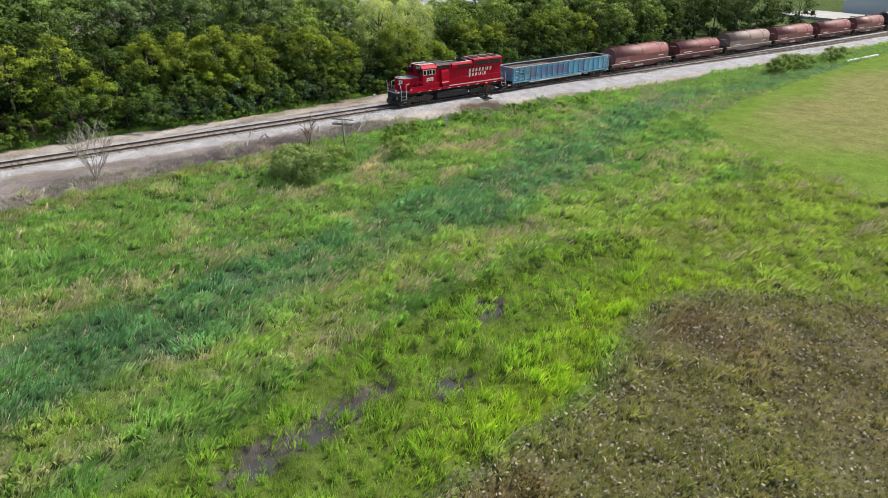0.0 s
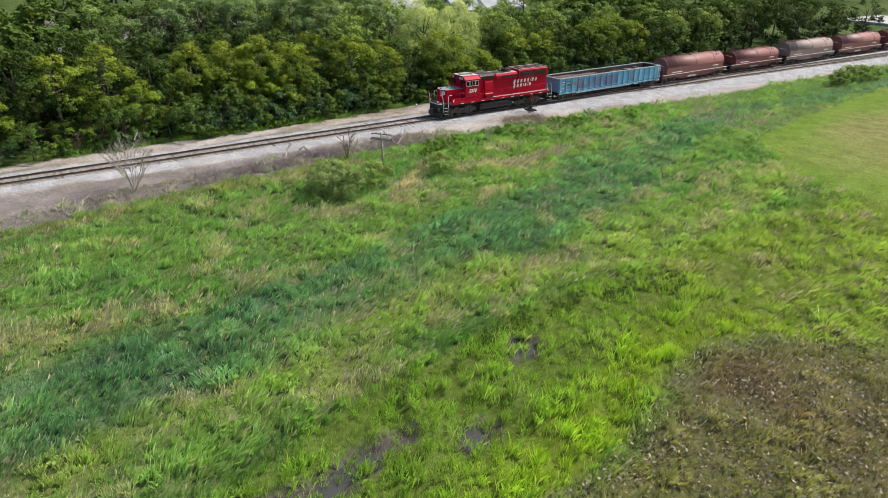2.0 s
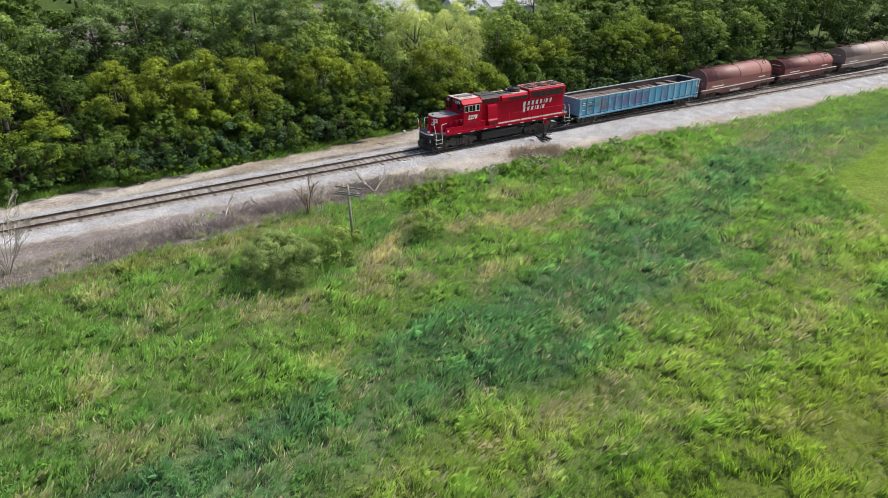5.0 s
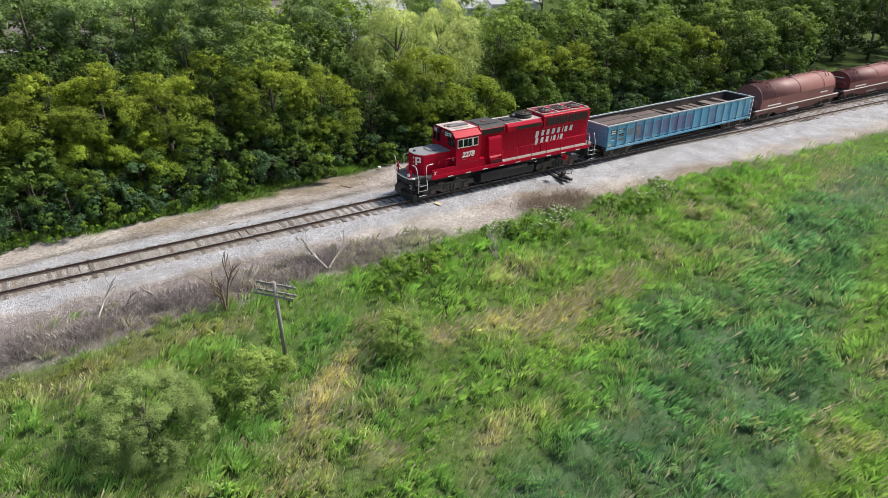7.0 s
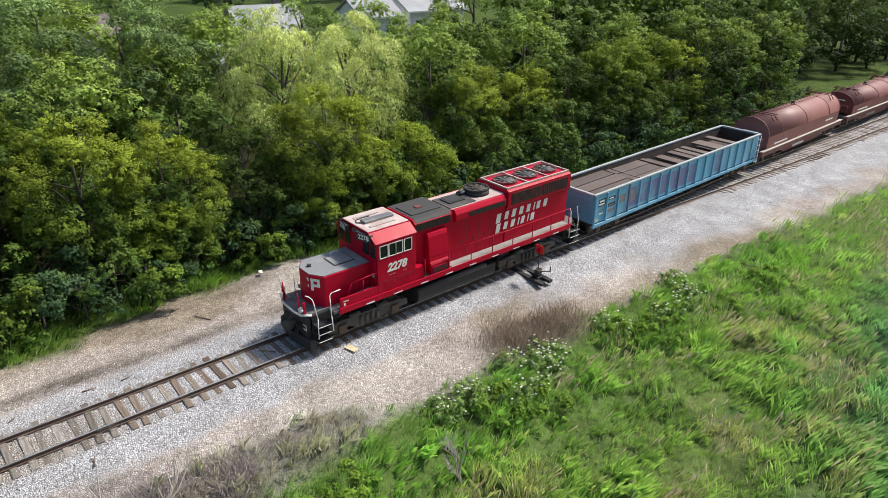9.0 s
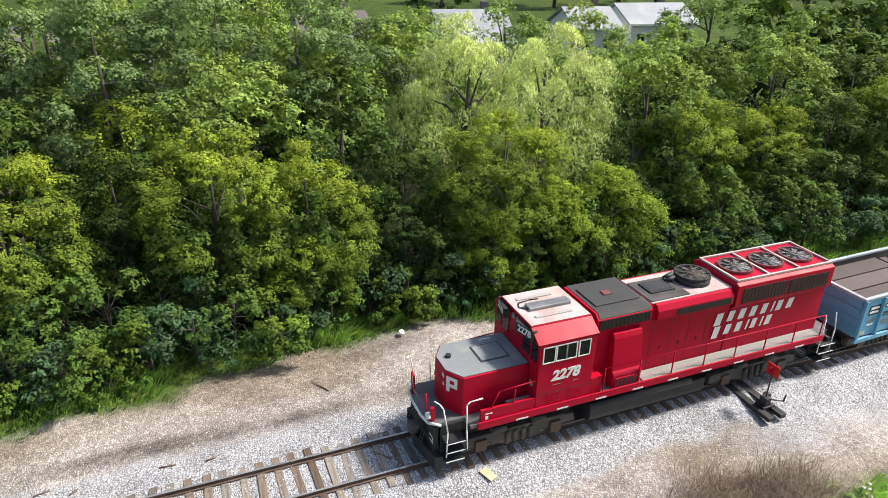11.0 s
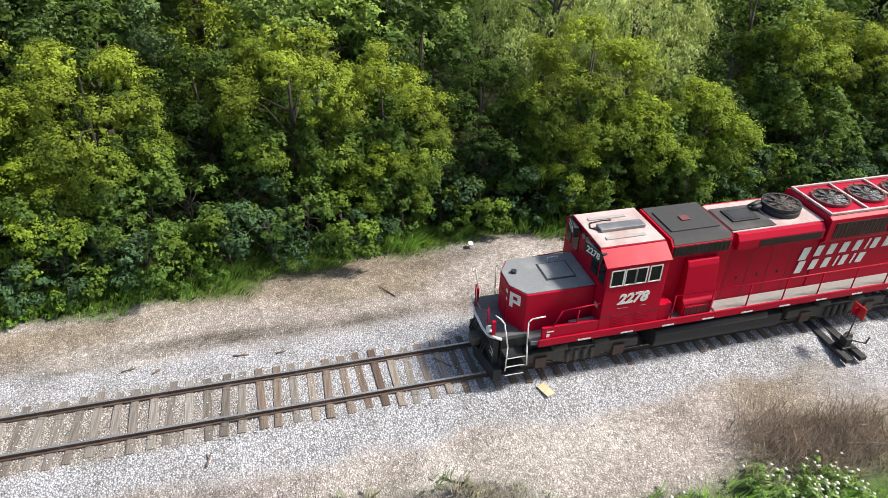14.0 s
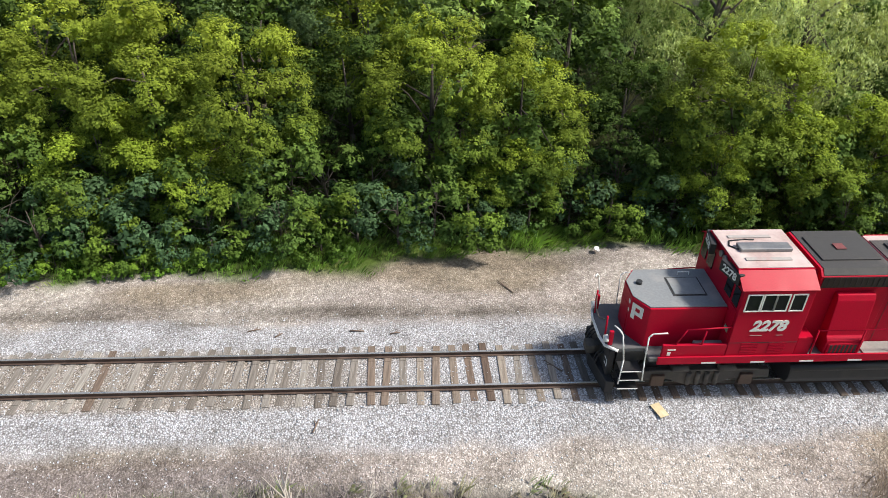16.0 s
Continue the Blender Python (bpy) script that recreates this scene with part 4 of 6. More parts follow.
    for s in (-1, 1):
        boxes("filter_grille", [(6.2, s * 1.125 - 0.01, 3.96, 8.12, s * 1.125 + 0.01, 4.30)] , MESH, o)
        boxes("grille_bar", [(6.2 + k * 0.16, s * 1.137 - 0.006, 3.97, 6.215 + k * 0.16, s * 1.137 + 0.006, 4.29) for k in range(13)], BLACK, o)
        # blower duct bulging out of the side
        duct = [(s * 0.99, 1.63), (s * 1.42, 1.63), (s * 1.45, 2.28), (s * 1.33, 2.4), (s * 1.22, 3.55), (s * 1.16, 3.72), (s * 0.99, 3.74)]
        quick("blower_duct", lambda bm: prism(bm, duct, "x", 6.78, 7.88, 0.02), RED, o, "red blower duct bulging from the side")
        boxes("duct_grille", [(6.85, s * 1.44 - 0.03, 1.72, 7.8, s * 1.44 + 0.03, 2.18)], RED, o, bevel=0.01)
        boxes("duct_slat", [(6.92 + k * 0.12, s * 1.472 - 0.006, 1.76, 6.99 + k * 0.12, s * 1.472 + 0.006, 2.14) for k in range(7)], BLACK, o)
        boxes("equipment_box", [(5.9, s * 1.2 - 0.25, 1.63, 6.35, s * 1.2 + 0.25, 2.42)], RED, o, bevel=0.02)
    boxes("roof_hatch", [(6.35, -0.6, 4.507, 8.05, 0.6, 4.55)], SOOT, o, "black roof hatch", bevel=0.02)
    boxes("hatch_marker", [(7.0, -0.12, 4.552, 7.3, 0.16, 4.59)], COILDARK, o, bevel=0.01)
    # long hood, middle part
    h2 = [(-0.95, 1.62), (0.95, 1.62), (0.95, 4.10), (0.84, 4.34), (-0.84, 4.34), (-0.95, 4.10)]
    quick("hood_middle", lambda bm: prism(bm, h2, "x", 8.36, 11.78, 0.02), RED, o, "red engine hood with side doors")
    for s in (-1, 1):
        quick("hood_visor", lambda bm: prism(bm, [(s * 0.94, 3.78), (s * 1.10, 3.84), (s * 1.10, 4.16), (s * 0.98, 4.34), (s * 0.84, 4.36), (s * 0.84, 4.3)], "x", 8.5, 11.7, 0.01), RED, o)
        boxes("side_grille", [(9.3, s * 1.104 - 0.008, 3.88, 11.6, s * 1.104 + 0.008, 4.12)], MESH, o)
    boxes("hood_roof", [(8.38, -0.86, 4.345, 11.76, 0.86, 4.385)], ROOFPINK, o, "faded pinkish hood roof with soot", bevel=0.01)
    boxes("roof_soot_plate", [(8.4, -0.8, 4.388, 10.0, 0.55, 4.42)], SOOT, o, bevel=0.01)
    boxes("dynamic_brake_vent", [(8.7, -0.38, 4.422, 9.7, 0.34, 4.47), (8.78, -0.30, 4.47, 9.62, 0.26, 4.476)], BLACK, o, bevel=0.01)
    quick("fan_housing", lambda bm: tube(bm, (10.75, 0.05, 4.38), (10.75, 0.05, 4.58), 0.63, n=28), BLACK, o, "round black fan housing on the roof")
    fan(o, 10.75, 0.05, 4.60, 0.63, BLACK, GRIME)
    quick("air_horn", lambda bm: (tube(bm, (9.75, 0.35, 4.50), (10.15, 0.35, 4.56), 0.05, 0.12, n=10), tube(bm, (9.72, 0.15, 4.50), (10.05, 0.15, 4.55), 0.05, 0.1, n=10), tube(bm, (9.75, 0.25, 4.40), (9.75, 0.25, 4.52), 0.05)), BLACK, o)
    for s in (-1, 1):
        for k in range(10):
            xx = 8.5 + k * 0.78
            if xx < 11.6 or xx > 12:
                boxes("hood_door_seam", [(xx - 0.008, s * 0.953 - 0.006, 1.75, xx + 0.008, s * 0.953 + 0.006, 3.72)], COILDARK, o)
        for k in range(4):
            boxes("door_latch", [(8.9 + k * 0.78, s * 0.962 - 0.012, 2.6, 8.95 + k * 0.78, s * 0.962 + 0.012, 2.72)], BLACK, o)
        # dusty lower band along the hood
        boxes("dusty_band", [(8.0, s * 1.24 - 0.25, 1.803, 16.1, s * 1.24 + 0.25, 1.84)], WALKDUST, o, "dust-covered walkway strip", bevel=0.005)
    # radiator end
    h3 = [(-0.97, 1.62), (0.97, 1.62), (0.97, 3.55), (1.12, 3.72), (1.12, 4.50), (0.95, 4.58), (-0.95, 4.58), (-1.12, 4.50), (-1.12, 3.72), (-0.97, 3.55)]
    quick("radiator_hood", lambda bm: prism(bm, h3, "x", 11.80, 16.35, 0.02), RED, o, "red flared radiator hood")
    for s in (-1, 1):
        for x0, x1 in ((12.05, 14.1), (14.2, 16.1)):
            g = boxes("radiator_grille", [(x0, s * 1.125 - 0.012, 3.80, x1, s * 1.125 + 0.012, 4.36)], MESH, o, "dark radiator intake grille")
            boxes("grille_bar", [(x0 + 0.1 + k * 0.16, s * 1.140 - 0.006, 3.80, x0 + 0.115 + k * 0.16, s * 1.140 + 0.006, 4.36) for k in range(int((x1 - x0 - 0.1) / 0.16))], COILDARK, g)
    boxes("roof_edge_rail", [(11.85, -0.98, 4.585, 16.3, -0.90, 4.66), (11.85, 0.90, 4.585, 16.3, 0.98, 4.66), (11.85, -0.90, 4.585, 11.93, 0.90, 4.66), (16.22, -0.90, 4.585, 16.3, 0.90, 4.66)], ROOFPINK, o, "pale worn roof edge", bevel=0.01)
    for xx in (13.35, 14.8):
        boxes("roof_cross_rail", [(xx - 0.04, -0.898, 4.585, xx + 0.04, 0.898, 4.65)], ROOFPINK, o)
    for xx in (12.64, 14.07, 15.5):
        fan(o, xx, 0.0, 4.60, 0.62, COILDARK, STEELGREY)
    # brand lettering as plain white slanted bars
    def letter_shape(s, x0, w, z0, z1):
        yy = s * 0.984
        return quick("letter_shape", lambda bm: prism(bm, [(x0, z0), (x0 + w * 0.62, z0), (x0 + w * 0.62 + 0.09, z1), (x0 + 0.09, z1)], "y", yy - 0.006, yy + 0.006), WHITE, o, "plain white slanted bar the size of a letter")
    for s in (-1, 1):
        for z0, z1, x0, widths in ((3.06, 3.46, 11.15, (0.46, 0.40, 0.42, 0.42, 0.40, 0.12, 0.40, 0.42)), (2.54, 2.92, 11.15, (0.42, 0.40, 0.40, 0.12, 0.36, 0.12, 0.40))):
            for k, w in enumerate(widths):
                letter_shape(s, x0 if s < 0 else 26.2 - x0 - w, w, z0 - (0.08 if k == 0 else 0), z1)
                x0 += w + 0.10
    # handrails and posts
    for s in (-1, 1):
        quick("side_handrail", lambda bm: bar_path(bm, [(6.4, s * 1.47, 2.7), (16.1, s * 1.47, 2.7)], 0.02), RED, o)
        for k in range(8):
            xx = 6.4 + k * 1.38
            quick("handrail_post", lambda bm: tube(bm, (xx, s * 1.47, 1.6), (xx, s * 1.47, 2.71), 0.024), RED, o)
        quick("corner_handrail", lambda bm: bar_path(bm, [(0.92, s * 1.48, 0.80), (0.94, s * 1.48, 1.75), (0.80, s * 1.42, 2.62), (0.70, s * 1.34, 2.76), (0.60, s * 1.18, 2.78)], 0.022, 8), WHITE, o, "white corner grab rail")
        quick("corner_handrail", lambda bm: bar_path(bm, [(1.60, s * 1.52, 0.95), (1.54, s * 1.52, 1.72), (1.52, s * 1.50, 2.60), (1.62, s * 1.49, 2.70), (2.05, s * 1.46, 2.70)], 0.022, 8), WHITE, o, "white corner grab rail")
        quick("corner_handrail", lambda bm: bar_path(bm, [(16.1, s * 1.47, 2.7), (16.2, s * 1.47, 2.5), (16.22, s * 1.47, 1.0)], 0.022, 8), WHITE, o)
        quick("corner_handrail", lambda bm: bar_path(bm, [(16.75, s * 1.40, 2.65), (16.95, s * 1.40, 1.9), (16.95, s * 1.40, 1.0)], 0.022, 8), WHITE, o)
        # steps
        for x0, wide in ((0.90, 0.62), (16.25, 0.75)):
            for k in range(3):
                boxes("step", [(x0, s * 1.3 - 0.22, 0.62 + k * 0.34, x0 + wide, s * 1.3 + 0.22, 0.65 + k * 0.34)], BLACK, o)
                boxes("step_edge", [(x0, s * 1.527 - 0.006, 0.622 + k * 0.34, x0 + wide, s * 1.527 + 0.006, 0.652 + k * 0.34)], WHITE, o, "white step edge")
            boxes("step_well", [(x0 - 0.02, s * 1.05 - 0.02, 0.6, x0 + wide + 0.03, s * 1.05 + 0.02, 1.66)], BLACK, o)
    quick("anticlimber", lambda bm: bar_path(bm, [(0.88, -1.09, 1.74), (0.56, -0.84, 1.74), (0.48, -0.42, 1.74), (0.48, 0.42, 1.74), (0.56, 0.84, 1.74), (0.88, 1.09, 1.74)], 0.05, 8), WHITE, o, "white curved front platform edge")
    quick("front_rail", lambda bm: bar_path(bm, [(0.56, -0.62, 2.52), (0.46, -0.2, 2.28), (0.46, 0.2, 2.28), (0.56, 0.62, 2.52)], 0.018, 6), GRIME, o, "drooping chain between the front posts")
    for s in (-1, 1):
        quick("front_stanchion", lambda bm: tube(bm, (0.58, s * 0.62, 1.8), (0.56, s * 0.62, 2.66), 0.03), RED, o)
        boxes("uncoupling_bracket", [(0.62, s * 0.86 - 0.05, 1.8, 0.74, s * 0.86 + 0.05, 2.3)], RED, o, bevel=0.01)
        quick("ditch_light", lambda bm: tube(bm, (0.50, s * 0.80, 1.98), (0.62, s * 0.80, 1.98), 0.11, n=12), WHITE, o, "round white-rimmed ditch light")
    # pilot, coupler, hoses
    boxes("pilot", [(0.66, -1.02, 0.62, 0.84, 1.02, 1.66)], BLACK, o, "black front pilot plate", bevel=0.02)
    quick("snow_plow", lambda bm: prism(bm, [(0.40, -0.0), (0.62, -1.28), (0.86, -1.34), (0.86, 1.34), (0.62, 1.28)], "z", 0.24, 0.72, 0.02), BLACK, o, "black pointed snow plow")
    boxes("pilot", [(16.75, -1.35, 0.5, 16.92, 1.35, 1.5)], BLACK, o, bevel=0.02)
    for x0, d in ((0.98, -1), (16.92, 1)):
        quick("coupler", lambda bm: (box(bm, min(x0, x0 + d * 0.5), -0.14, 0.86, max(x0, x0 + d * 0.5), 0.14, 1.14, 0.03), box(bm, min(x0 + d * 0.45, x0 + d * 0.75), -0.2, 0.84, max(x0 + d * 0.45, x0 + d * 0.75), 0.2, 1.16, 0.06)), GRIME, o, "rusty knuckle coupler")
    for y in (-0.55, -0.4, 0.4, 0.55, 0.7):
        quick("air_hose", lambda bm: bar_path(bm, [(0.66, y, 1.25), (0.50, y * 1.02, 1.05), (0.44, y * 1.05, 0.82), (0.5, y * 1.1, 0.76)], 0.028), BLACK, o)
    boxes("pilot_mark", [(0.650, -0.98, 1.02, 0.658, -0.72, 1.06), (0.650, -0.98, 1.22, 0.658, -0.72, 1.26), (0.650, -0.98, 1.06, 0.658, -0.94, 1.22)], WHITE, o)
    # fuel tank and underside
    tank = [(-1.3, 0.55), (-1.38, 0.75), (-1.38, 1.15), (1.38, 1.15), (1.38, 0.75), (1.3, 0.55), (0.9, 0.42), (-0.9, 0.42)]
    quick("fuel_tank", lambda bm: prism(bm, tank, "x", 6.1, 10.9, 0.04), BLACK, o, "black fuel tank")
    for s in (-1, 1):
        quick("air_reservoir", lambda bm: tube(bm, (6.0, s * 1.36, 1.22), (10.2, s * 1.36, 1.22), 0.13, n=14), BLACK, o)
    bogie("bogie", 3.55, o, 1.35, 0.50, "dark grimy two-axle bogie")
    bogie("bogie", 13.4, o, 1.35, 0.50, "dark grimy two-axle bogie")
    return o


loco = locomotive()


# ---- wagons ----
def wagon_base(o, length, x_off=1.9):
    for x in (x_off, length - x_off):
        bogie("bogie", x, o, 0.88, 0.42, "dark freight bogie")
    for x0, d in ((0.0, -1), (length, 1)):
        quick("coupler", lambda bm: (box(bm, min(x0 - d * 0.1, x0 + d * 0.35), -0.12, 0.88, max(x0 - d * 0.1, x0 + d * 0.35), 0.12, 1.1, 0.03), box(bm, min(x0 + d * 0.3, x0 + d * 0.52), -0.17, 0.85, max(x0 + d * 0.3, x0 + d * 0.52), 0.17, 1.14, 0.04)), GRIME, o)


def placed(o, x0, length):
    y0, y1 = float(y_main(x0 + 1.9)), float(y_main(x0 + length - 1.9))
    turn = math.atan2(y1 - y0, length - 3.8)
    o.matrix_basis = pose(x0, y0 - 1.9 * math.tan(turn), 0, 0, 0, math.degrees(turn))


def gondola(x0, length):
    o = thing("gondola_wagon", "faded blue open gondola wagon loaded with rusty steel plates", "wagon")
    wagon_base(o, length)
    z0, z1, h = 1.12, 2.86, 1.46
    boxes("floor", [(0.1, -h, z0, length - 0.1, h, z0 + 0.12)], RUSTDARK, o)
    for s in (-1, 1):
        boxes("side_wall", [(0.08, s * h - 0.035, z0 + 0.12, length - 0.08, s * h + 0.035, z1)], BLUE, o, "faded blue ribbed side", bevel=0.006)
        boxes("inner_lining", [(0.15, s * (h - 0.045) - 0.008, z0 + 0.13, length - 0.15, s * (h - 0.045) + 0.008, z1 - 0.01)], RUSTDARK, o, "rusty inner face")
        boxes("top_rail", [(0.02, s * h - 0.075, z1 + 0.002, length - 0.02, s * h + 0.075, z1 + 0.10)], RIM, o, "worn pale top rail", bevel=0.015)
        boxes("bottom_rail", [(0.02, s * (h + 0.045) - 0.075, z0 - 0.12, length - 0.02, s * (h + 0.045) + 0.03, z0 + 0.06)], BLUE, o, bevel=0.01)
        n = 18
        for k in range(n + 1):
            xx = 0.12 + k * (length - 0.24) / n
            quick("side_rib", lambda bm: prism(bm, [(xx - 0.06, s * (h + 0.037)), (xx + 0.06, s * (h + 0.037)), (xx + 0.045, s * (h + 0.115)), (xx - 0.045, s * (h + 0.115))], "z", z0 + 0.07, z1), BLUE if k % 5 != 3 else BLUEDARK, o)
        for k in (3, 4, 5, 6, 7, 8, 9, 12):
            xx = 0.12 + k * (length - 0.24) / n
            boxes("old_paint_patch", [(xx + 0.08, s * (h + 0.038) - 0.003, z0 + 0.3, xx + 0.95, s * (h + 0.038) + 0.003, z1 - 0.25)], BLUEDARK, o)
        for xx, zz, w, hh in ((0.45, 2.15, 0.62, 0.42), (1.35, 2.35, 0.62, 0.18), (1.35, 1.95, 0.62, 0.2)):
            boxes("data_panel", [(xx, s * (h + 0.040) - 0.004, zz, xx + w, s * (h + 0.040) + 0.004, zz + hh)], BLACK, o, "black data panel")
        for xx, zz, w, hh in ((0.52, 2.40, 0.48, 0.10), (0.50, 2.22, 0.5, 0.10), (0.5, 1.86, 0.5, 0.09), (0.55, 1.68, 0.35, 0.07), (1.4, 2.40, 0.4, 0.06), (1.4, 2.0, 0.5, 0.05), (2.35, 1.9, 0.6, 0.5), (3.45, 1.75, 0.5, 0.7), (1.4, 1.6, 0.6, 0.2)):
            boxes("unreadable_marking", [(xx, s * (h + 0.046) - 0.004, zz, xx + w, s * (h + 0.046) + 0.004, zz + hh)], WHITE if zz > 2 or w < 0.5 else STEELGREY, o)
        boxes("reflective_mark", [(0.2, s * (h + 0.046) - 0.004, 1.3, 0.55, s * (h + 0.046) + 0.004, 1.45)], CARD, o)
        quick("ladder", lambda bm: [tube(bm, (length - 0.55, s * (h + 0.16), z), (length - 0.12, s * (h + 0.16), z), 0.016) for z in (1.0, 1.4, 1.8, 2.2, 2.6)] + [tube(bm, (xx, s * (h + 0.14), 0.75), (xx, s * (h + 0.14), 2.8), 0.018) for xx in (length - 0.55, length - 0.12)], WHITE, o)
    for xx in (0.08, length - 0.08):
        boxes("end_wall", [(xx - 0.05, -h + 0.04, z0 + 0.12, xx + 0.05, h - 0.04, z1)], BLUE, o, "faded blue end wall", bevel=0.006)
        boxes("end_rib", [(xx - 0.1, -h + 0.06, zz, xx + 0.1, h - 0.06, zz + 0.1) for zz in (1.55, 1.95, 2.35)], BLUE, o)
        boxes("end_rail", [(xx - 0.075, -h + 0.08, z1 + 0.003, xx + 0.075, h - 0.08, z1 + 0.098)], RIM, o)
        inside = xx + 0.115 if xx < 1 else xx - 0.115
        boxes("end_lining", [(inside - 0.008, -h + 0.07, z0 + 0.13, inside + 0.008, h - 0.07, z1 - 0.01)], RUSTDARK, o, "rusty inner face")
    boxes("centre_sill", [(0.4, -0.3, 0.75, length - 0.4, 0.3, 1.1)], RUSTDARK, o)
    # load: stacked flat plates, nearly full at the front, lower behind
    r = random.Random(5)
    load = [(0.25, 4.6, 2.70), (4.65, 5.3, 2.62), (5.35, 8.3, 2.60)]
    for a, b, z in load:
        n = 3
        for k in range(n):
            w = 2.7 / n
            y = -1.36 + k * w
            boxes("steel_plate", [(a + r.uniform(0, 0.15), y + 0.02, z - 0.14 - r.uniform(0, 0.05), b - r.uniform(0, 0.15), y + w - 0.03, z - r.uniform(0, 0.05))], PLATEWOOD, o, "rusty brown flat steel plate" if k == 0 else "")
    boxes("load_stack", [(0.22, -1.38, z0 + 0.13, 8.3, 1.38, 2.44)], RUSTDARK, o, "dark stacked load")
    for a, b, z in ((8.5, 8.9, 2.55), (9.1, 9.5, 2.42), (10.3, 11.1, 2.35), (11.7, 12.3, 2.40), (12.5, 13.1, 2.40), (13.3, 13.9, 2.42), (14.8, 15.9, 2.48), (16.6, 17.2, 2.55)):
        boxes("crosswise_plate", [(a, -1.34, z - 0.10, b, 1.34, z)], PLATEWOOD, o, "crosswise rusty plate", bevel=0.01)
    boxes("load_stack", [(8.4, -1.37, z0 + 0.13, 18.6, 1.37, 2.05)], RUSTDARK, o)
    placed(o, x0, length)
    return o


gondola(18.05, 19.2)


def coil_wagon(x0, length, cover, low, label):
    """A covered coil wagon: trough body, rounded cover with end walls, lifting frames on top."""
    o = thing("coil_wagon", label, "wagon", "covered coil wagons in the train")
    wagon_base(o, length)
    deck = 1.25
    boxes("side_sill", [(0.1, -1.48, 0.95, length - 0.1, -1.36, 1.32)], cover, o, bevel=0.01)
    boxes("side_sill", [(0.1, 1.36, 0.95, length - 0.1, 1.48, 1.32)], cover, o, bevel=0.01)
    boxes("deck", [(0.1, -1.35, 1.1, length - 0.1, 1.35, deck)], GRIME, o)
    boxes("walkway_edge", [(0.1, -1.56, 1.325, length - 0.1, -1.30, 1.37)], SILLDUST, o, "dusty walkway edge")
    mid = length / 2
    quick("belly", lambda bm: prism(bm, [(mid - 4.6, 1.1), (mid - 3.2, 0.55), (mid + 3.2, 0.55), (mid + 4.6, 1.1)], "y", -1.30, 1.30, 0.02), cover, o, "trough belly with faded patch")
    for s in (-1, 1):
        boxes("faded_patch", [(mid - 1.6, s * 1.303 - 0.004, 0.65, mid + 0.4, s * 1.303 + 0.004, 1.08)], WHITE if cover is COILRED else SILLDUST, o)
    top, e = (3.10, 1.2) if low else (3.52, 0.95)
    w = 1.38
    prof = [(-w, 1.38)] + [(-w * math.cos(a), 1.38 + (top - 1.38) * (0.42 + 0.58 * math.sin(a))) for a in np.linspace(0, math.pi, 15)] + [(w, 1.38)]
    c = quick("cover", lambda bm: prism(bm, prof, "x", e, length - e), cover, o, "rounded steel cover")
    for p in c.data.polygons:
        p.use_smooth = abs(p.normal.x) < 0.5 and p.normal.z > 0.05
    ring = [(-w * 1.02 * math.cos(a), 1.38 + (top + 0.03 - 1.38) * (0.42 + 0.58 * math.sin(a))) for a in np.linspace(0, math.pi, 15)]
    inner = [(y * 0.93, z - 0.06) for y, z in ring[::-1]]
    for xx in (e - 0.05, e + 2.2, mid, length - e - 2.2, length - e + 0.01):
        quick("cover_rib", lambda bm: prism(bm, ring + inner, "x", xx, xx + 0.05), cover, o)
    for xx in (e + 1.3, length - e - 1.3):
        def frame_bars(bm):
            for dx in (-0.25, 0.25):
                tube(bm, (xx + dx, -1.05, top - 0.25), (xx + dx, -0.75, top + 0.16), 0.035)
                tube(bm, (xx + dx, 1.05, top - 0.25), (xx + dx, 0.75, top + 0.16), 0.035)
                tube(bm, (xx + dx, -1.0, top + 0.16), (xx + dx, 1.0, top + 0.16), 0.035)
        quick("lifting_frame", frame_bars, COILDARK, o, "tubular lifting frame")
    for y in (-0.12, 0.12):
        quick("top_rail", lambda bm: tube(bm, (e + 1.0, y, top + 0.10), (length - e - 1.0, y, top + 0.10), 0.03), COILDARK, o)
    quick("top_bracket", lambda bm: (box(bm, mid - 0.12, -0.12, top, mid + 0.12, 0.12, top + 0.28, 0.02),), GRIME, o)
    for s in (-1, 1):
        for x1, x2, zz in ((length - e - 2.6, length - e - 1.2, 1.75), (e + 1.2, e + 3.4, 1.55)):
            boxes("unreadable_marking", [(x1, s * (w + 0.003) - 0.004, zz, x2, s * (w + 0.003) + 0.004, zz + 0.12)], WHITE, o)
    boxes("unreadable_marking", [(e - 0.06, -0.6, 2.45, e - 0.052, 0.55, 2.53)], WHITE, o)
    for x1 in (0.35, length - 0.45):
        quick("end_platform_rail", lambda bm: bar_path(bm, [(x1, -1.2, 1.3), (x1, -1.2, 2.2), (x1, 1.2, 2.2), (x1, 1.2, 1.3)], 0.025), cover, o)
        quick("hand_brake", lambda bm: tube(bm, (x1 + 0.05, 0.5, 1.95), (x1 + 0.1, 0.5, 1.95), 0.25, n=14), GRIME, o)
    placed(o, x0, length)
    return o


for x0, length, cover, low, label in (
        (38.1, 15.0, COILRED, False, "oxide-red covered coil wagon with a sun-bleached top"),
        (54.2, 13.6, COILDARK, True, "dark red coil wagon with a low cover"),
        (69.0, 14.6, COILGREY, False, "dusty grey-brown covered coil wagon"),
        (84.8, 14.8, COILRED, False, "oxide-red covered coil wagon with a bleached top"),
        (100.8, 14.6, COILDARK, False, "dark red covered coil wagon"),
        (116.6, 14.6, COILRED, False, "oxide-red covered coil wagon far down the train")):
    coil_wagon(x0, length, cover, low, label)


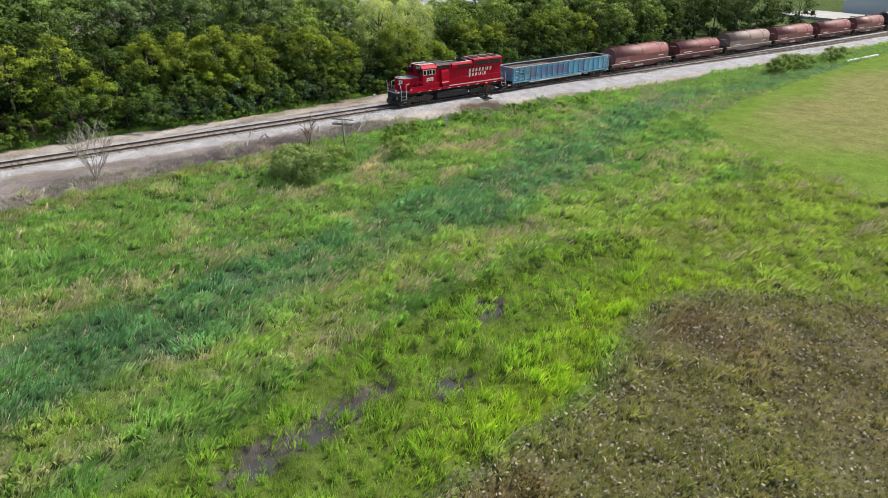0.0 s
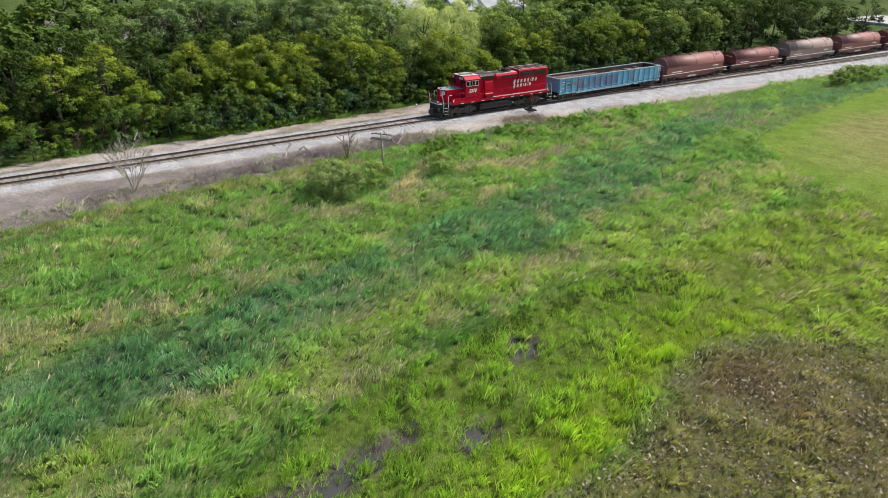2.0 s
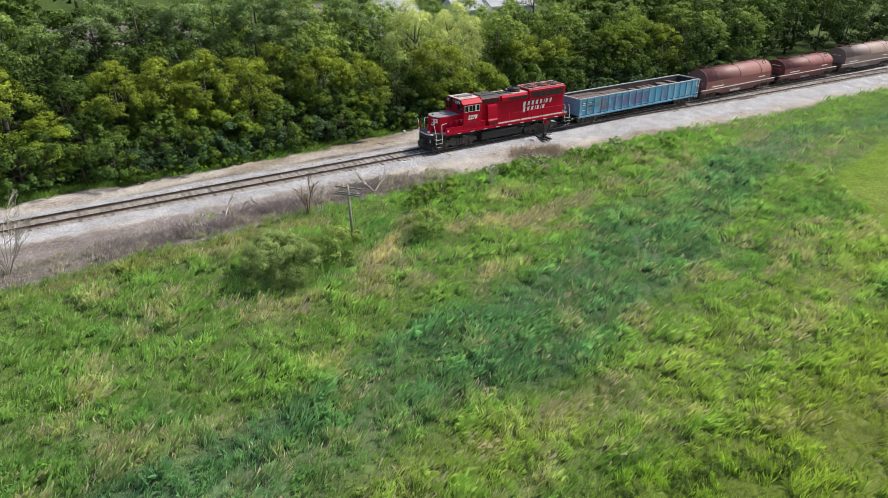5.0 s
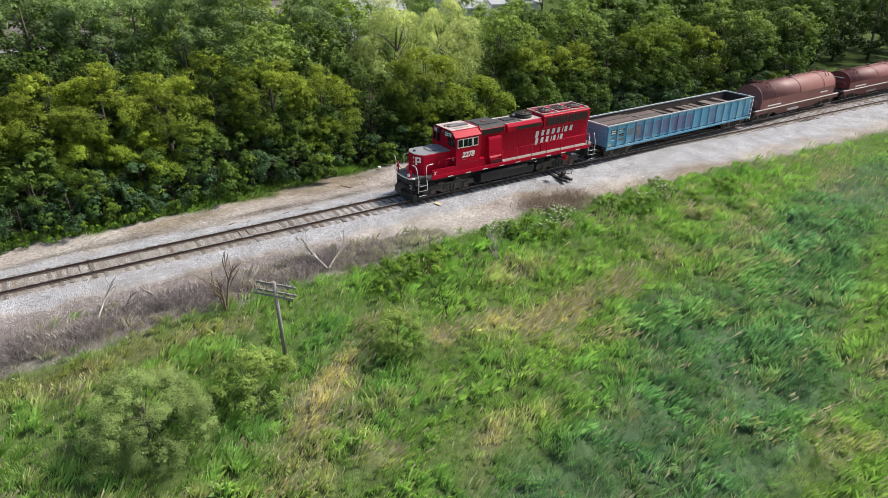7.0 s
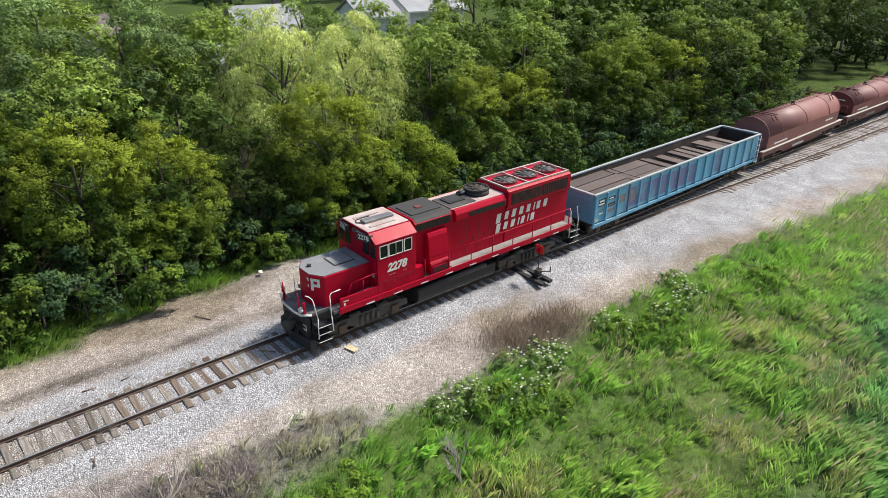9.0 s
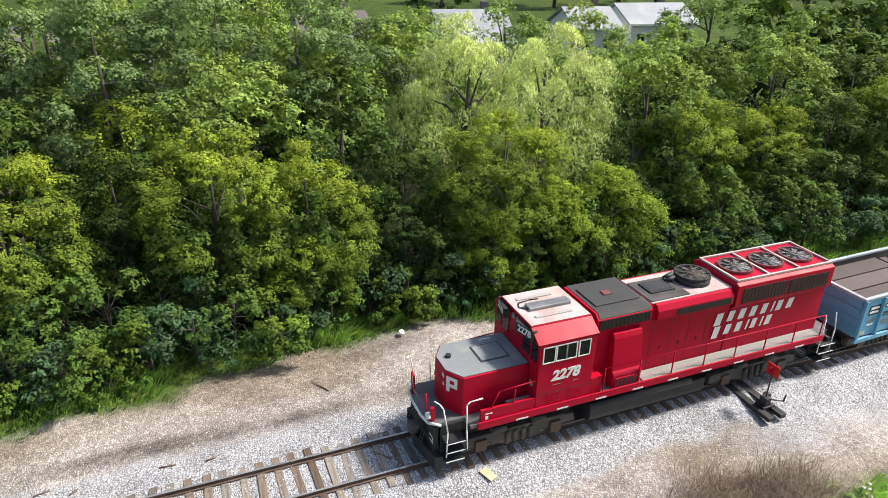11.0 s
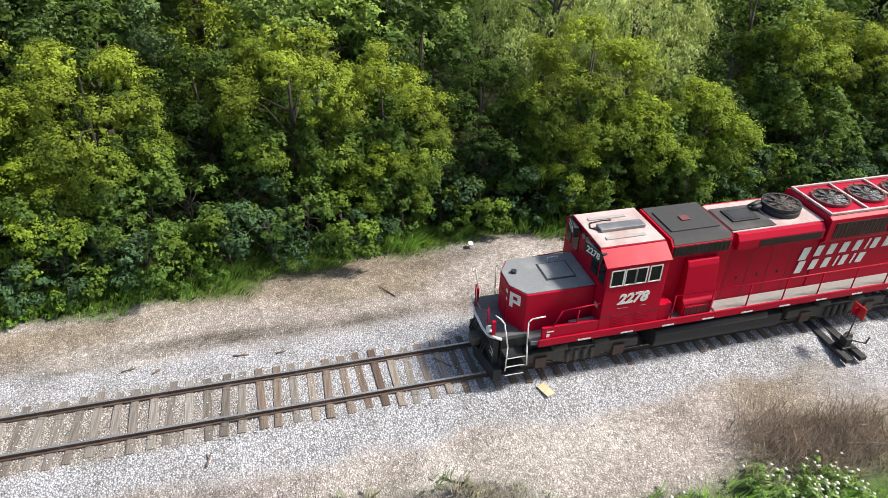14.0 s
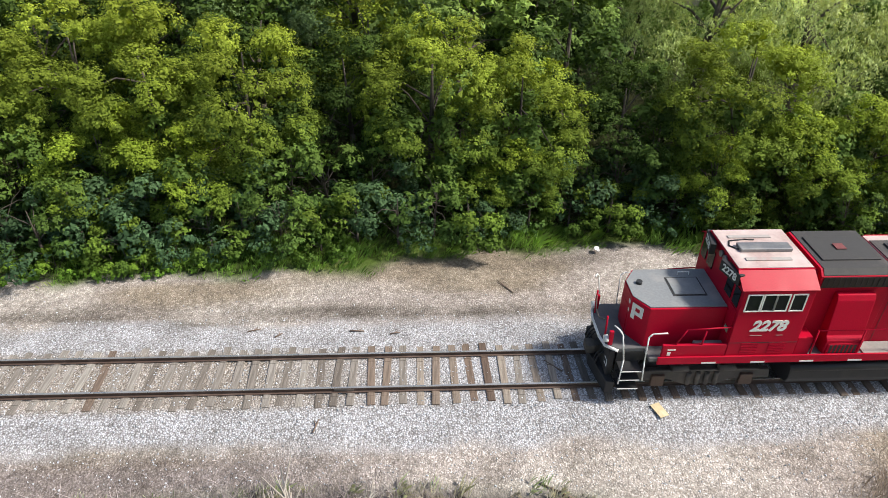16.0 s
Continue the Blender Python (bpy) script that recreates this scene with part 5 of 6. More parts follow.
def tank_wagon(x0, length):
    o = thing("tank_wagon", "black tank wagon at the far end of the train", "wagon")
    wagon_base(o, length)
    boxes("underframe", [(0.1, -1.3, 1.0, length - 0.1, 1.3, 1.18)], BLACK, o)
    quick("tank", lambda bm: (tube(bm, (0.9, 0, 2.65), (length - 0.9, 0, 2.65), 1.45, n=28), tube(bm, (0.55, 0, 2.65), (0.9, 0, 2.65), 1.0, 1.45, n=28), tube(bm, (length - 0.9, 0, 2.65), (length - 0.55, 0, 2.65), 1.45, 1.0, n=28)), TANKBLACK, o, "black cylindrical tank")
    quick("dome", lambda bm: tube(bm, (length / 2, 0, 4.05), (length / 2, 0, 4.4), 0.5, n=16), TANKBLACK, o)
    placed(o, x0, length)


tank_wagon(132.6, 16.0)
tank_wagon(150.2, 16.0)


# ---- switch stand and track-side things ----
def switch_stand():
    o = thing("switch_stand", "switch stand with red target on two long dark ties", "switch stand", at=(13.0, -2.3, 0))
    boxes("base_plate", [(-0.22, -0.2, 0.03, 0.22, 0.2, 0.10), (-0.12, -0.15, 0.10, 0.12, 0.15, 0.42)], BLACK, o, bevel=0.015)
    quick("mast", lambda bm: tube(bm, (0, 0, 0.4), (0, 0, 1.75), 0.025), GRIME, o)
    boxes("target", [(-0.018, -0.26, 1.34, 0.018, 0.26, 1.78)], painted("signal_red", (0.62, 0.02, 0.02), (0.4, 0.02, 0.02), 0.4), o, "red sheet-metal target", bevel=0.012)
    boxes("target", [(-0.2, -0.018, 1.42, -0.02, 0.018, 1.70), (0.02, -0.018, 1.42, 0.2, 0.018, 1.70)], RED, o)
    quick("lever", lambda bm: (tube(bm, (0.1, -0.1, 0.35), (0.62, -0.25, 0.22), 0.028), tube(bm, (0.62, -0.25, 0.22), (0.66, -0.26, 0.5), 0.03)), GRIME, o)
    quick("weight", lambda bm: tube(bm, (0.3, 0.12, 0.26), (0.3, 0.3, 0.26), 0.12, n=10), GRIME, o)
    quick("throw_rod", lambda bm: tube(bm, (0, 0.1, 0.12), (0, 3.0, 0.12), 0.025), GRIME, o)
    return o


switch_stand()
for xx in (12.72, 13.28):
    tagged(boxes("switch_tie", [(xx - 0.13, -2.95, -0.14, xx + 0.13, 1.35, 0.022)], BLACK, None, bevel=0.012), "long dark oiled switch tie reaching under the stand", "railway tie", "switch ties")

paper = tagged(boxes("scrap_of_card", [(-0.17, -0.25, 0, 0.17, 0.25, 0.012)], CARD, None, bevel=0.003), "yellowed scrap of cardboard on the ballast", "litter")
paper.matrix_basis = pose(2.25, -1.75, -0.06, 8, 6, 25)
rag = thing("plastic_bag", "crumpled white plastic bag at the weedy edge", "litter")
def crumple(bm):
    bmesh.ops.create_icosphere(bm, subdivisions=3, radius=0.16)
    for v in bm.verts:
        v.co *= 0.7 + 0.6 * noise.noise(v.co * 9)
        v.co.z *= 0.6
quick("film", crumple, WHITE, rag)
rag.location = (2.4, 6.9, 0.02)


# ---- trees and shrubs ----
def leaf_blades(r, centres, normals, size, tint, droop=0.0):
    """One pointed leaf at each place, turned to its normal."""
    n = len(centres)
    u = np.cross(normals, r.normal(0, 1, (n, 3)))
    u /= np.linalg.norm(u, axis=1)[:, None] + 1e-9
    if droop:
        u = u * (1 - droop) + np.array([[0, 0, -1.0]]) * droop
        u /= np.linalg.norm(u, axis=1)[:, None]
    w = np.cross(normals, u)
    s = (size * r.uniform(0.6, 1.35, n))[:, None]
    wide = 0.36 if droop else 0.62
    v = np.stack([centres + u * s, centres - u * s * 0.65 + w * s * wide, centres - u * s * 0.65 - w * s * wide], 1)
    return v.reshape(-1, 3), np.arange(n * 3).reshape(-1, 3), np.repeat(tint, 3, 0)


def unit(r, n, up=0.0):
    d = r.normal(0, 1, (n, 3))
    d[:, 2] += up
    return d / np.linalg.norm(d, axis=1)[:, None]


def crown(seed, tall, wide, low, boughs, tufts, leaves, size, base, top, bough_r=(0.9, 1.6), tuft_r=0.3, weep=False, open_below=0.0):
    """Boughs of leaf tufts with gaps between them; returns the leaves and the boughs' middles for the limbs."""
    r = np.random.default_rng(seed)
    mid = []
    tries = 0
    while len(mid) < boughs:
        d = unit(r, 1)[0]
        rad = r.uniform(0.5, 1.0) ** 0.5
        h = d[2] * rad * 0.5 + 0.5
        spread = wide * (0.5 + 0.7 * math.sin(math.pi * min(1, 0.2 + 0.72 * h)))
        p = np.array((d[0] * rad * spread, d[1] * rad * spread, low + h * (tall - low)))
        size_here = r.uniform(*bough_r) * (1.1 - 0.25 * h)
        tries += 1
        if r.random() < open_below * (1 - h):
            continue
        if tries < 4000 and any(np.linalg.norm((p - q[:3]) * (1, 1, 0.9)) < 0.56 * (size_here + q[3]) for q in mid):
            continue
        mid.append((*p, size_here))
    mid = np.array(mid)
    # tufts sit on the outside of each bough, mostly on top of it
    k = np.repeat(np.arange(boughs), tufts)
    away = mid[:, :3] - np.array([[0, 0, low + 0.35 * (tall - low)]])
    away /= np.linalg.norm(away, axis=1)[:, None] + 1e-9
    d = unit(r, len(k), 0.35) + 0.55 * away[k]
    d /= np.linalg.norm(d, axis=1)[:, None]
    ball = mid[k, 3] * r.uniform(0.72, 1.12, len(k))
    tc = mid[k, :3] + d * ball[:, None] * np.array([[1, 1, 0.78]])
    tr = tuft_r * r.uniform(0.65, 1.35, len(k))
    tuft_tone = r.uniform(0.8, 1.2, len(k)) * r.uniform(0.72, 1.22, boughs)[k]
    j = np.repeat(np.arange(len(k)), leaves)
    n = len(j)
    if weep:
        # each tuft is a spray of strands that arch outwards and hang
        strand = leaves // 8
        a = np.tile(np.repeat(np.arange(strand), leaves // strand), len(k))[:n]
        along = np.tile(np.linspace(0, 1, leaves // strand), strand * len(k))[:n]
        aim = unit(r, len(k) * strand, 0.3)[(j * strand + a) % (len(k) * strand)]
        out = d[j] * 0.8 + aim * 0.55
        reach = (0.75 * tr[j] / tuft_r)[:, None]
        c = tc[j] + out * reach * along[:, None]
        c[:, 2] -= along ** 2 * (0.9 * tr[j] / tuft_r)
        c += r.normal(0, 0.03, (n, 3))
        nor = d[j] * 0.5 + r.normal(0, 0.45, (n, 3)) + np.array([[0, 0, 0.7]])
    else:
        e = unit(r, n, 0.35)
        c = tc[j] + e * (tr[j] * r.uniform(0.3, 1.05, n))[:, None] * np.array([[1, 1, 0.7]])
        nor = d[j] * 0.55 + e * 0.5 + r.normal(0, 0.3, (n, 3)) + np.array([[0, 0, 0.45]])
    nor /= np.linalg.norm(nor, axis=1)[:, None]
    tint_k = tuft_tone[j] * r.uniform(0.85, 1.15, n)
    sz = np.full(n, size)
    # a few broad inner leaves close the boughs
    m = boughs * (60 if leaves > 30 else 36 if bough_r[1] > 1 else 16)
    q = np.arange(m) % boughs
    c = np.concatenate([c, mid[q, :3] + unit(r, m) * (mid[q, 3] * r.uniform(0.1, 0.72, m))[:, None] * np.array([[1, 1, 0.75]])])
    nor = np.concatenate([nor, unit(r, m, 0.6)])
    tint_k = np.concatenate([tint_k, r.uniform(0.7, 1.0, m)])
    sz = np.concatenate([sz, np.full(m, max(size * 1.5, 0.125 * bough_r[1]))])
    keep = c[:, 2] > 0.1
    c, nor, tint_k, sz = c[keep], nor[keep], tint_k[keep], sz[keep]
    # tint grades from base to top colour: new growth above, shade put in below
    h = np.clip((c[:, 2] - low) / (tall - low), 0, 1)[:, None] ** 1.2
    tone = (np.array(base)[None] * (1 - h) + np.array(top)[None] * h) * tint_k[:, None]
    v, f, t = leaf_blades(r, c, nor, sz, tone, 0.5 if weep else 0.0)
    return v, f, t, mid


def tree_thing(name, label, seed, tall, wide, low, boughs, tufts, leaves, size, base, top, trunk_r=0.16, bark=None, weep=False, bough_r=(0.9, 1.6), tuft_r=0.3, open_below=0.0, category="tree", limbs=5):
    o = thing(name, label, category)
    v, f, t, mid = crown(seed, tall, wide, low, boughs, tufts, leaves, size, base, top, bough_r, tuft_r, weep, open_below)
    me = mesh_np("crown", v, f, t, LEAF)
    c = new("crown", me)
    c.parent = o
    r = random.Random(seed)
    def wood(bm):
        lean = Vector((r.uniform(-0.06, 0.06), r.uniform(-0.06, 0.06), 1))
        split = low + (tall - low) * 0.3
        prev = Vector((0, 0, -0.3))
        pts = [prev + lean * 0.0, Vector((lean.x * split, lean.y * split, split)), Vector((lean.x * tall * 0.8, lean.y * tall * 0.8, tall * 0.82))]
        tube(bm, pts[0], pts[1], trunk_r, trunk_r * 0.75, 8)
        tube(bm, pts[1], pts[2], trunk_r * 0.7, trunk_r * 0.15, 7)
        for m in mid[:: max(1, len(mid) // limbs)]:
            e = Vector(m[:3])
            s = pts[1].lerp(pts[2], r.uniform(0, 0.6)) if e.z > split else Vector((lean.x * e.z * 0.6, lean.y * e.z * 0.6, max(0.1, e.z * 0.55)))
            k = s.lerp(e, 0.5) + Vector((0, 0, 0.3))
            tube(bm, s, k, trunk_r * 0.3, trunk_r * 0.2, 5, False)
            tube(bm, k, e, trunk_r * 0.2, trunk_r * 0.06, 5, False)
    quick("trunk", wood, bark or BARK, o)
    return o


# leaf colours in pairs, low then top; the low ones include painted shade
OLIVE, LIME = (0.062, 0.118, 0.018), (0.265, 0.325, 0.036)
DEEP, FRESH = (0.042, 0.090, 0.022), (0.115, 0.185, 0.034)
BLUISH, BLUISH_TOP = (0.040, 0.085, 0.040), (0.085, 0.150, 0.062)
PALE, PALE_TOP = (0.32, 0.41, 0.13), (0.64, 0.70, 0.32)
# darkened pair: the deep shade of the woods is put into the leaf colour
SHADED_LEAF, SHADED_LEAF_TOP = (0.020, 0.045, 0.012), (0.068, 0.112, 0.019)

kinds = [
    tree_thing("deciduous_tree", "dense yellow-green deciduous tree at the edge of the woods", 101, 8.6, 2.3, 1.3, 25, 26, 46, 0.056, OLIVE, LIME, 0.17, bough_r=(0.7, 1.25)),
    tree_thing("deciduous_tree", "yellow-green deciduous tree with seed clusters on top and shade-tinted lower leaves", 102, 8.8, 2.5, 1.2, 27, 26, 46, 0.056, OLIVE, LIME, 0.18, bough_r=(0.7, 1.3)),
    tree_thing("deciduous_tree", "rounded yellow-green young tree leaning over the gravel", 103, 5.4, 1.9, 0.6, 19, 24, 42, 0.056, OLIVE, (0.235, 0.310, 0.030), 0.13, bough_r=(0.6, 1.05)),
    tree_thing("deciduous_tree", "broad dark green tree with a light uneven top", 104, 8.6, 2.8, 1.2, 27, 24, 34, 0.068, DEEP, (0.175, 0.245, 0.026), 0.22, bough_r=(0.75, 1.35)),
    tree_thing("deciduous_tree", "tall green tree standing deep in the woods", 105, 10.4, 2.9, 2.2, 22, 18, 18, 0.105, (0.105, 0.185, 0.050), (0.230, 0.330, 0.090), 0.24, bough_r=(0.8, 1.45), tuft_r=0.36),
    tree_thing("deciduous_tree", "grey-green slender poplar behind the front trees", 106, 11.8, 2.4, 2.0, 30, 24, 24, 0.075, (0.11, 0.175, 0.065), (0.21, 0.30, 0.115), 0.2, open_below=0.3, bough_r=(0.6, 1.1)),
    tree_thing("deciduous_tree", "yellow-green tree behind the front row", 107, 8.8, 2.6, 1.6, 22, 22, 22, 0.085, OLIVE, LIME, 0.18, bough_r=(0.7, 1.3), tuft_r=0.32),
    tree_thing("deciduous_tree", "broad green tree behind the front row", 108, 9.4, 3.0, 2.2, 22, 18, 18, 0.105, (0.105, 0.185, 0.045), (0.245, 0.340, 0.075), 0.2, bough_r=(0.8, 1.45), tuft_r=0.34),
    tree_thing("deciduous_tree", "dark green dense tree at the edge of the woods", 115, 8.2, 2.5, 0.6, 24, 24, 30, 0.072, SHADED_LEAF, SHADED_LEAF_TOP, 0.18, bough_r=(0.75, 1.35)),
    tree_thing("deciduous_tree", "dark green tree behind the front row", 116, 9.2, 2.9, 1.4, 22, 18, 14, 0.125, SHADED_LEAF, SHADED_LEAF_TOP, 0.2, bough_r=(0.8, 1.45), tuft_r=0.34),
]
far_kinds = [
    tree_thing("deciduous_tree", "dark green tree far beyond the woods", 109, 10.0, 3.0, 2.0, 16, 10, 8, 0.27, SHADED_LEAF, FRESH, 0.24, bough_r=(0.9, 1.6), tuft_r=0.4),
    tree_thing("deciduous_tree", "distant broad tree with mid-green leaves", 110, 9.0, 3.4, 1.2, 16, 10, 8, 0.29, DEEP, (0.13, 0.2, 0.03), 0.24, bough_r=(0.9, 1.6), tuft_r=0.4),
]
shrubs = [
    tree_thing("shrub", "dark bluish-green shrub under the trees", 111, 2.6, 1.25, 0.15, 9, 14, 15, 0.075, BLUISH, BLUISH_TOP, 0.06, category="shrub", limbs=5, bough_r=(0.4, 0.7), tuft_r=0.2),
    tree_thing("shrub", "fresh green shrub at the edge of the gravel", 112, 2.2, 1.2, 0.1, 9, 14, 15, 0.075, (0.060, 0.120, 0.020), (0.150, 0.225, 0.030), 0.05, category="shrub", limbs=5, bough_r=(0.38, 0.66), tuft_r=0.2),
    tree_thing("shrub", "tall dark green shrub under the trees", 113, 3.6, 1.4, 0.2, 11, 14, 15, 0.08, DEEP, FRESH, 0.07, category="shrub", limbs=6, bough_r=(0.45, 0.8), tuft_r=0.22),
    tree_thing("shrub", "low leafy green weed clump in the grass", 114, 1.2, 0.95, 0.05, 9, 12, 12, 0.065, (0.085, 0.18, 0.022), (0.18, 0.29, 0.034), 0.03, category="shrub", limbs=4, bough_r=(0.25, 0.45), tuft_r=0.16),
]
used = set()


def plant(src, x, y, s=1.0, turn=0.0, group=""):
    m = pose(x, y, float(height(np.array([x]), np.array([y]))[0]), 0, 0, turn)
    if src.name not in used:
        used.add(src.name)
        o = src
        o.matrix_basis = m @ Matrix.Scale(s, 4)
    else:
        o = copy_thing(src, m)
        o.scale = (s, s, s)
    if group:
        o["group"] = group
    return o


pr = random.Random(33)
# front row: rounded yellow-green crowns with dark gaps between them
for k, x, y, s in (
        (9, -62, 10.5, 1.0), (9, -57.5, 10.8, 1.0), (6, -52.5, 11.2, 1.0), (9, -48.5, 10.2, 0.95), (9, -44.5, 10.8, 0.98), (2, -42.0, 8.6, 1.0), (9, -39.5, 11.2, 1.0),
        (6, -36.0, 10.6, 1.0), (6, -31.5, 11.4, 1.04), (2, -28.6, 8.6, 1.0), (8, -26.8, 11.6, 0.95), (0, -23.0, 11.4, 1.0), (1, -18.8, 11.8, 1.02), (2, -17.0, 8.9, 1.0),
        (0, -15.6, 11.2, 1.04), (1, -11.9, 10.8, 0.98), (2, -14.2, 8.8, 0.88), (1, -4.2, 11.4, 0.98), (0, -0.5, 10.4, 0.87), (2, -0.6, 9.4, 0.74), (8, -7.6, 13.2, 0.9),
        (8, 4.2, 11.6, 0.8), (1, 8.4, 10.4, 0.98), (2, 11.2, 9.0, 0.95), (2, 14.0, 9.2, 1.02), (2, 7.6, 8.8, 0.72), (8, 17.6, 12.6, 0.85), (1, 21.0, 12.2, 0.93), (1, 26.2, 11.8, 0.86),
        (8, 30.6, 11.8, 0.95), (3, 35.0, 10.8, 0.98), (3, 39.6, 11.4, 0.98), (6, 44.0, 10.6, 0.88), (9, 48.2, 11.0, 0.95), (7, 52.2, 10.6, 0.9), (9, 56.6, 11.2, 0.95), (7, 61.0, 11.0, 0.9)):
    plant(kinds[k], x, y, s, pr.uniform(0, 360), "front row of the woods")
# second and third rows
x = -64.0
while x < 62:
    if not 6.5 < x < 16:
        plant(kinds[pr.choice([9] if x < -10 else [9, 9, 6, 4] if x < -5 else [9, 6, 7, 7] if x < 16 else [9, 9, 7])], x, pr.uniform(14.4, 16.5), pr.uniform(0.92, 1.08), pr.uniform(0, 360), "middle of the woods")
    x += pr.uniform(4.0, 5.2)
x = -66.0
while x < 64:
    low_here = 8 < x < 34
    plant(far_kinds[0] if x < -34 or x > 40 else kinds[pr.choice([9, 9, 4] if x < -9 else [7, 7, 4])], x, pr.uniform(20, 23.5), pr.uniform(0.86, 0.95) if low_here else pr.uniform(1.0, 1.12), pr.uniform(0, 360), "back of the woods")
    x += pr.uniform(4.2, 5.6)
x = -70.0
while x < 66:
    plant(far_kinds[0] if x < -30 or x > 40 else kinds[pr.choice([9, 4] if x < -12 else [4, 7, 7])], x, pr.uniform(26, 31), pr.uniform(1.0, 1.1) if 2 < x < 36 else pr.uniform(1.12, 1.28), pr.uniform(0, 360), "back of the woods")
    x += pr.uniform(5.5, 7.5) if x > 5 else pr.uniform(4.0, 5.0)
for x, y, s in ((-7.5, 19.5, 1.14), (-3.0, 21.5, 1.2), (1.5, 20.0, 1.12), (-14, 22, 1.15), (-10.5, 24, 1.2), (-18, 24, 1.2), (4.8, 23, 1.1), (-22.5, 23, 1.15)):
    plant(kinds[5], x, y, s, x * 31, "poplars")
# undergrowth
x = -62.0
while x < 64:
    y = float(gravel_far(x)) if x < 13 else 6.6
    plant(shrubs[pr.choice([0, 0, 2, 2, 1] if x < -16 else [0, 0, 1, 1, 2])], x, y + pr.uniform(0.8, 1.8), pr.uniform(0.8, 1.2), pr.uniform(0, 360), "undergrowth")
    x += pr.uniform(1.2, 1.8) if -26 < x < 34 else pr.uniform(1.8, 2.6)
x = -28.0
while x < 40:
    y = float(gravel_far(x)) if x < 13 else 6.8
    plant(shrubs[pr.choice([0, 2, 2])], x, y + pr.uniform(2.6, 4.6), pr.uniform(1.1, 1.5), pr.uniform(0, 360), "undergrowth")
    x += pr.uniform(1.5, 2.1)
x = -24.0
while x < -12.5:
    plant(shrubs[3], x, float(gravel_far(x)) + pr.uniform(0.2, 0.8), pr.uniform(0.55, 0.95), pr.uniform(0, 360), "weeds at the edge of the gravel")
    x += pr.uniform(0.8, 1.3)
# willow and its neighbour
willow = tree_thing("willow_tree", "pale feathery willow with drooping branches", 121, 11.0, 2.7, 1.8, 24, 22, 64, 0.085, PALE, PALE_TOP, 0.3, weep=True, bough_r=(0.75, 1.3), tuft_r=0.35)
plant(willow, 13.2, 14.4, 1.0, 0)
plant(willow, 9.4, 17.2, 1.02, 130)
# dark park trees past the end of the woods
for x, y, s in ((72, 17, 1.0), (79, 22, 1.05), (86, 18, 1.0), (93, 24, 1.1), (99, 17, 1.0), (106, 22, 1.05), (70, 27, 1.0), (84, 31, 1.1), (100, 32, 1.1), (108, 30, 1.0), (66, 13, 0.8)):
    plant(far_kinds[0], x, y, s, x * 7, "park trees beyond the train")
for k in range(11):
    plant(kinds[9], 64 + k * 5.2 + pr.uniform(-1, 1), pr.uniform(11.5, 15.5), pr.uniform(0.8, 1.05), pr.uniform(0, 360), "park trees beyond the train")
# far treeline
for k in range(9):
    plant(far_kinds[0], -76 + k * 6 + pr.uniform(-1, 1), pr.uniform(37, 43), pr.uniform(1.0, 1.15), pr.uniform(0, 360), "trees beyond the houses")
for k in range(26):
    plant(far_kinds[pr.choice([0, 1])], -70 + k * 13 + pr.uniform(-3, 3), 78 + pr.uniform(0, 25), pr.uniform(1.1, 1.4), pr.uniform(0, 360), "trees beyond the houses")
for k in range(10):
    plant(far_kinds[pr.choice([0, 1])], 150 + k * 16, 60 + pr.uniform(-10, 25), pr.uniform(1.1, 1.4), pr.uniform(0, 360), "trees beyond the houses")
# field bushes
bush = tree_thing("bush", "large dusty olive-green bush standing in the meadow", 131, 3.3, 2.05, 0.15, 34, 28, 66, 0.028, (0.14, 0.205, 0.068), (0.25, 0.33, 0.11), 0.08, category="bush", limbs=12, bough_r=(0.5, 0.85), tuft_r=0.24)
plant(bush, -19.1, -15.5, 0.9, 0)
bush_small = tree_thing("bush", "small light green bush in the tall grass", 132, 2.0, 1.15, 0.1, 16, 20, 32, 0.038, (0.13, 0.22, 0.05), (0.26, 0.35, 0.085), 0.05, category="bush", limbs=6, bough_r=(0.32, 0.55), tuft_r=0.17)
plant(bush_small, -14.9, -14.5, 1.12, 0)
plant(bush_small, -8.1, -14.6, 0.95, 80)
for x, y, s in ((65, -11.4, 1.1), (67.8, -11.0, 1.25), (71, -11.2, 1.2), (74, -11.6, 1.0), (84, -10.8, 1.15), (88, -10.6, 1.0)):
    plant(bush_small, x, y, s, x * 11)
for x, y, s in ((-4.6, -8.6, 1.1), (-3.2, -9.6, 1.2), (-2.0, -8.2, 0.9), (4.6, -8.3, 1.0), (6.2, -9.2, 0.9), (12.5, -8.0, 0.9), (14.0, -8.9, 1.0), (-6.0, -9.8, 0.9), (18.5, -9.6, 0.8), (23.0, -9.2, 0.8)):
    plant(shrubs[3], x, y, s, x * 17, "weed clumps")
for x, y, s in ((-8.0, -42.4, 0.42), (-9.4, -41.4, 0.36), (-10.8, -41.0, 0.40), (-12.2, -40.8, 0.34), (-14.5, -40.4, 0.38), (-16.0, -40.3, 0.34), (-18.6, -40.4, 0.40), (-20.2, -40.6, 0.36), (-21.6, -41.2, 0.40), (-24.5, -42.2, 0.30), (-28.0, -43.0, 0.30)):
    plant(shrubs[2], x, y + 0.6, s * 0.7, x * 17, "dark weeds round the wet hollow")


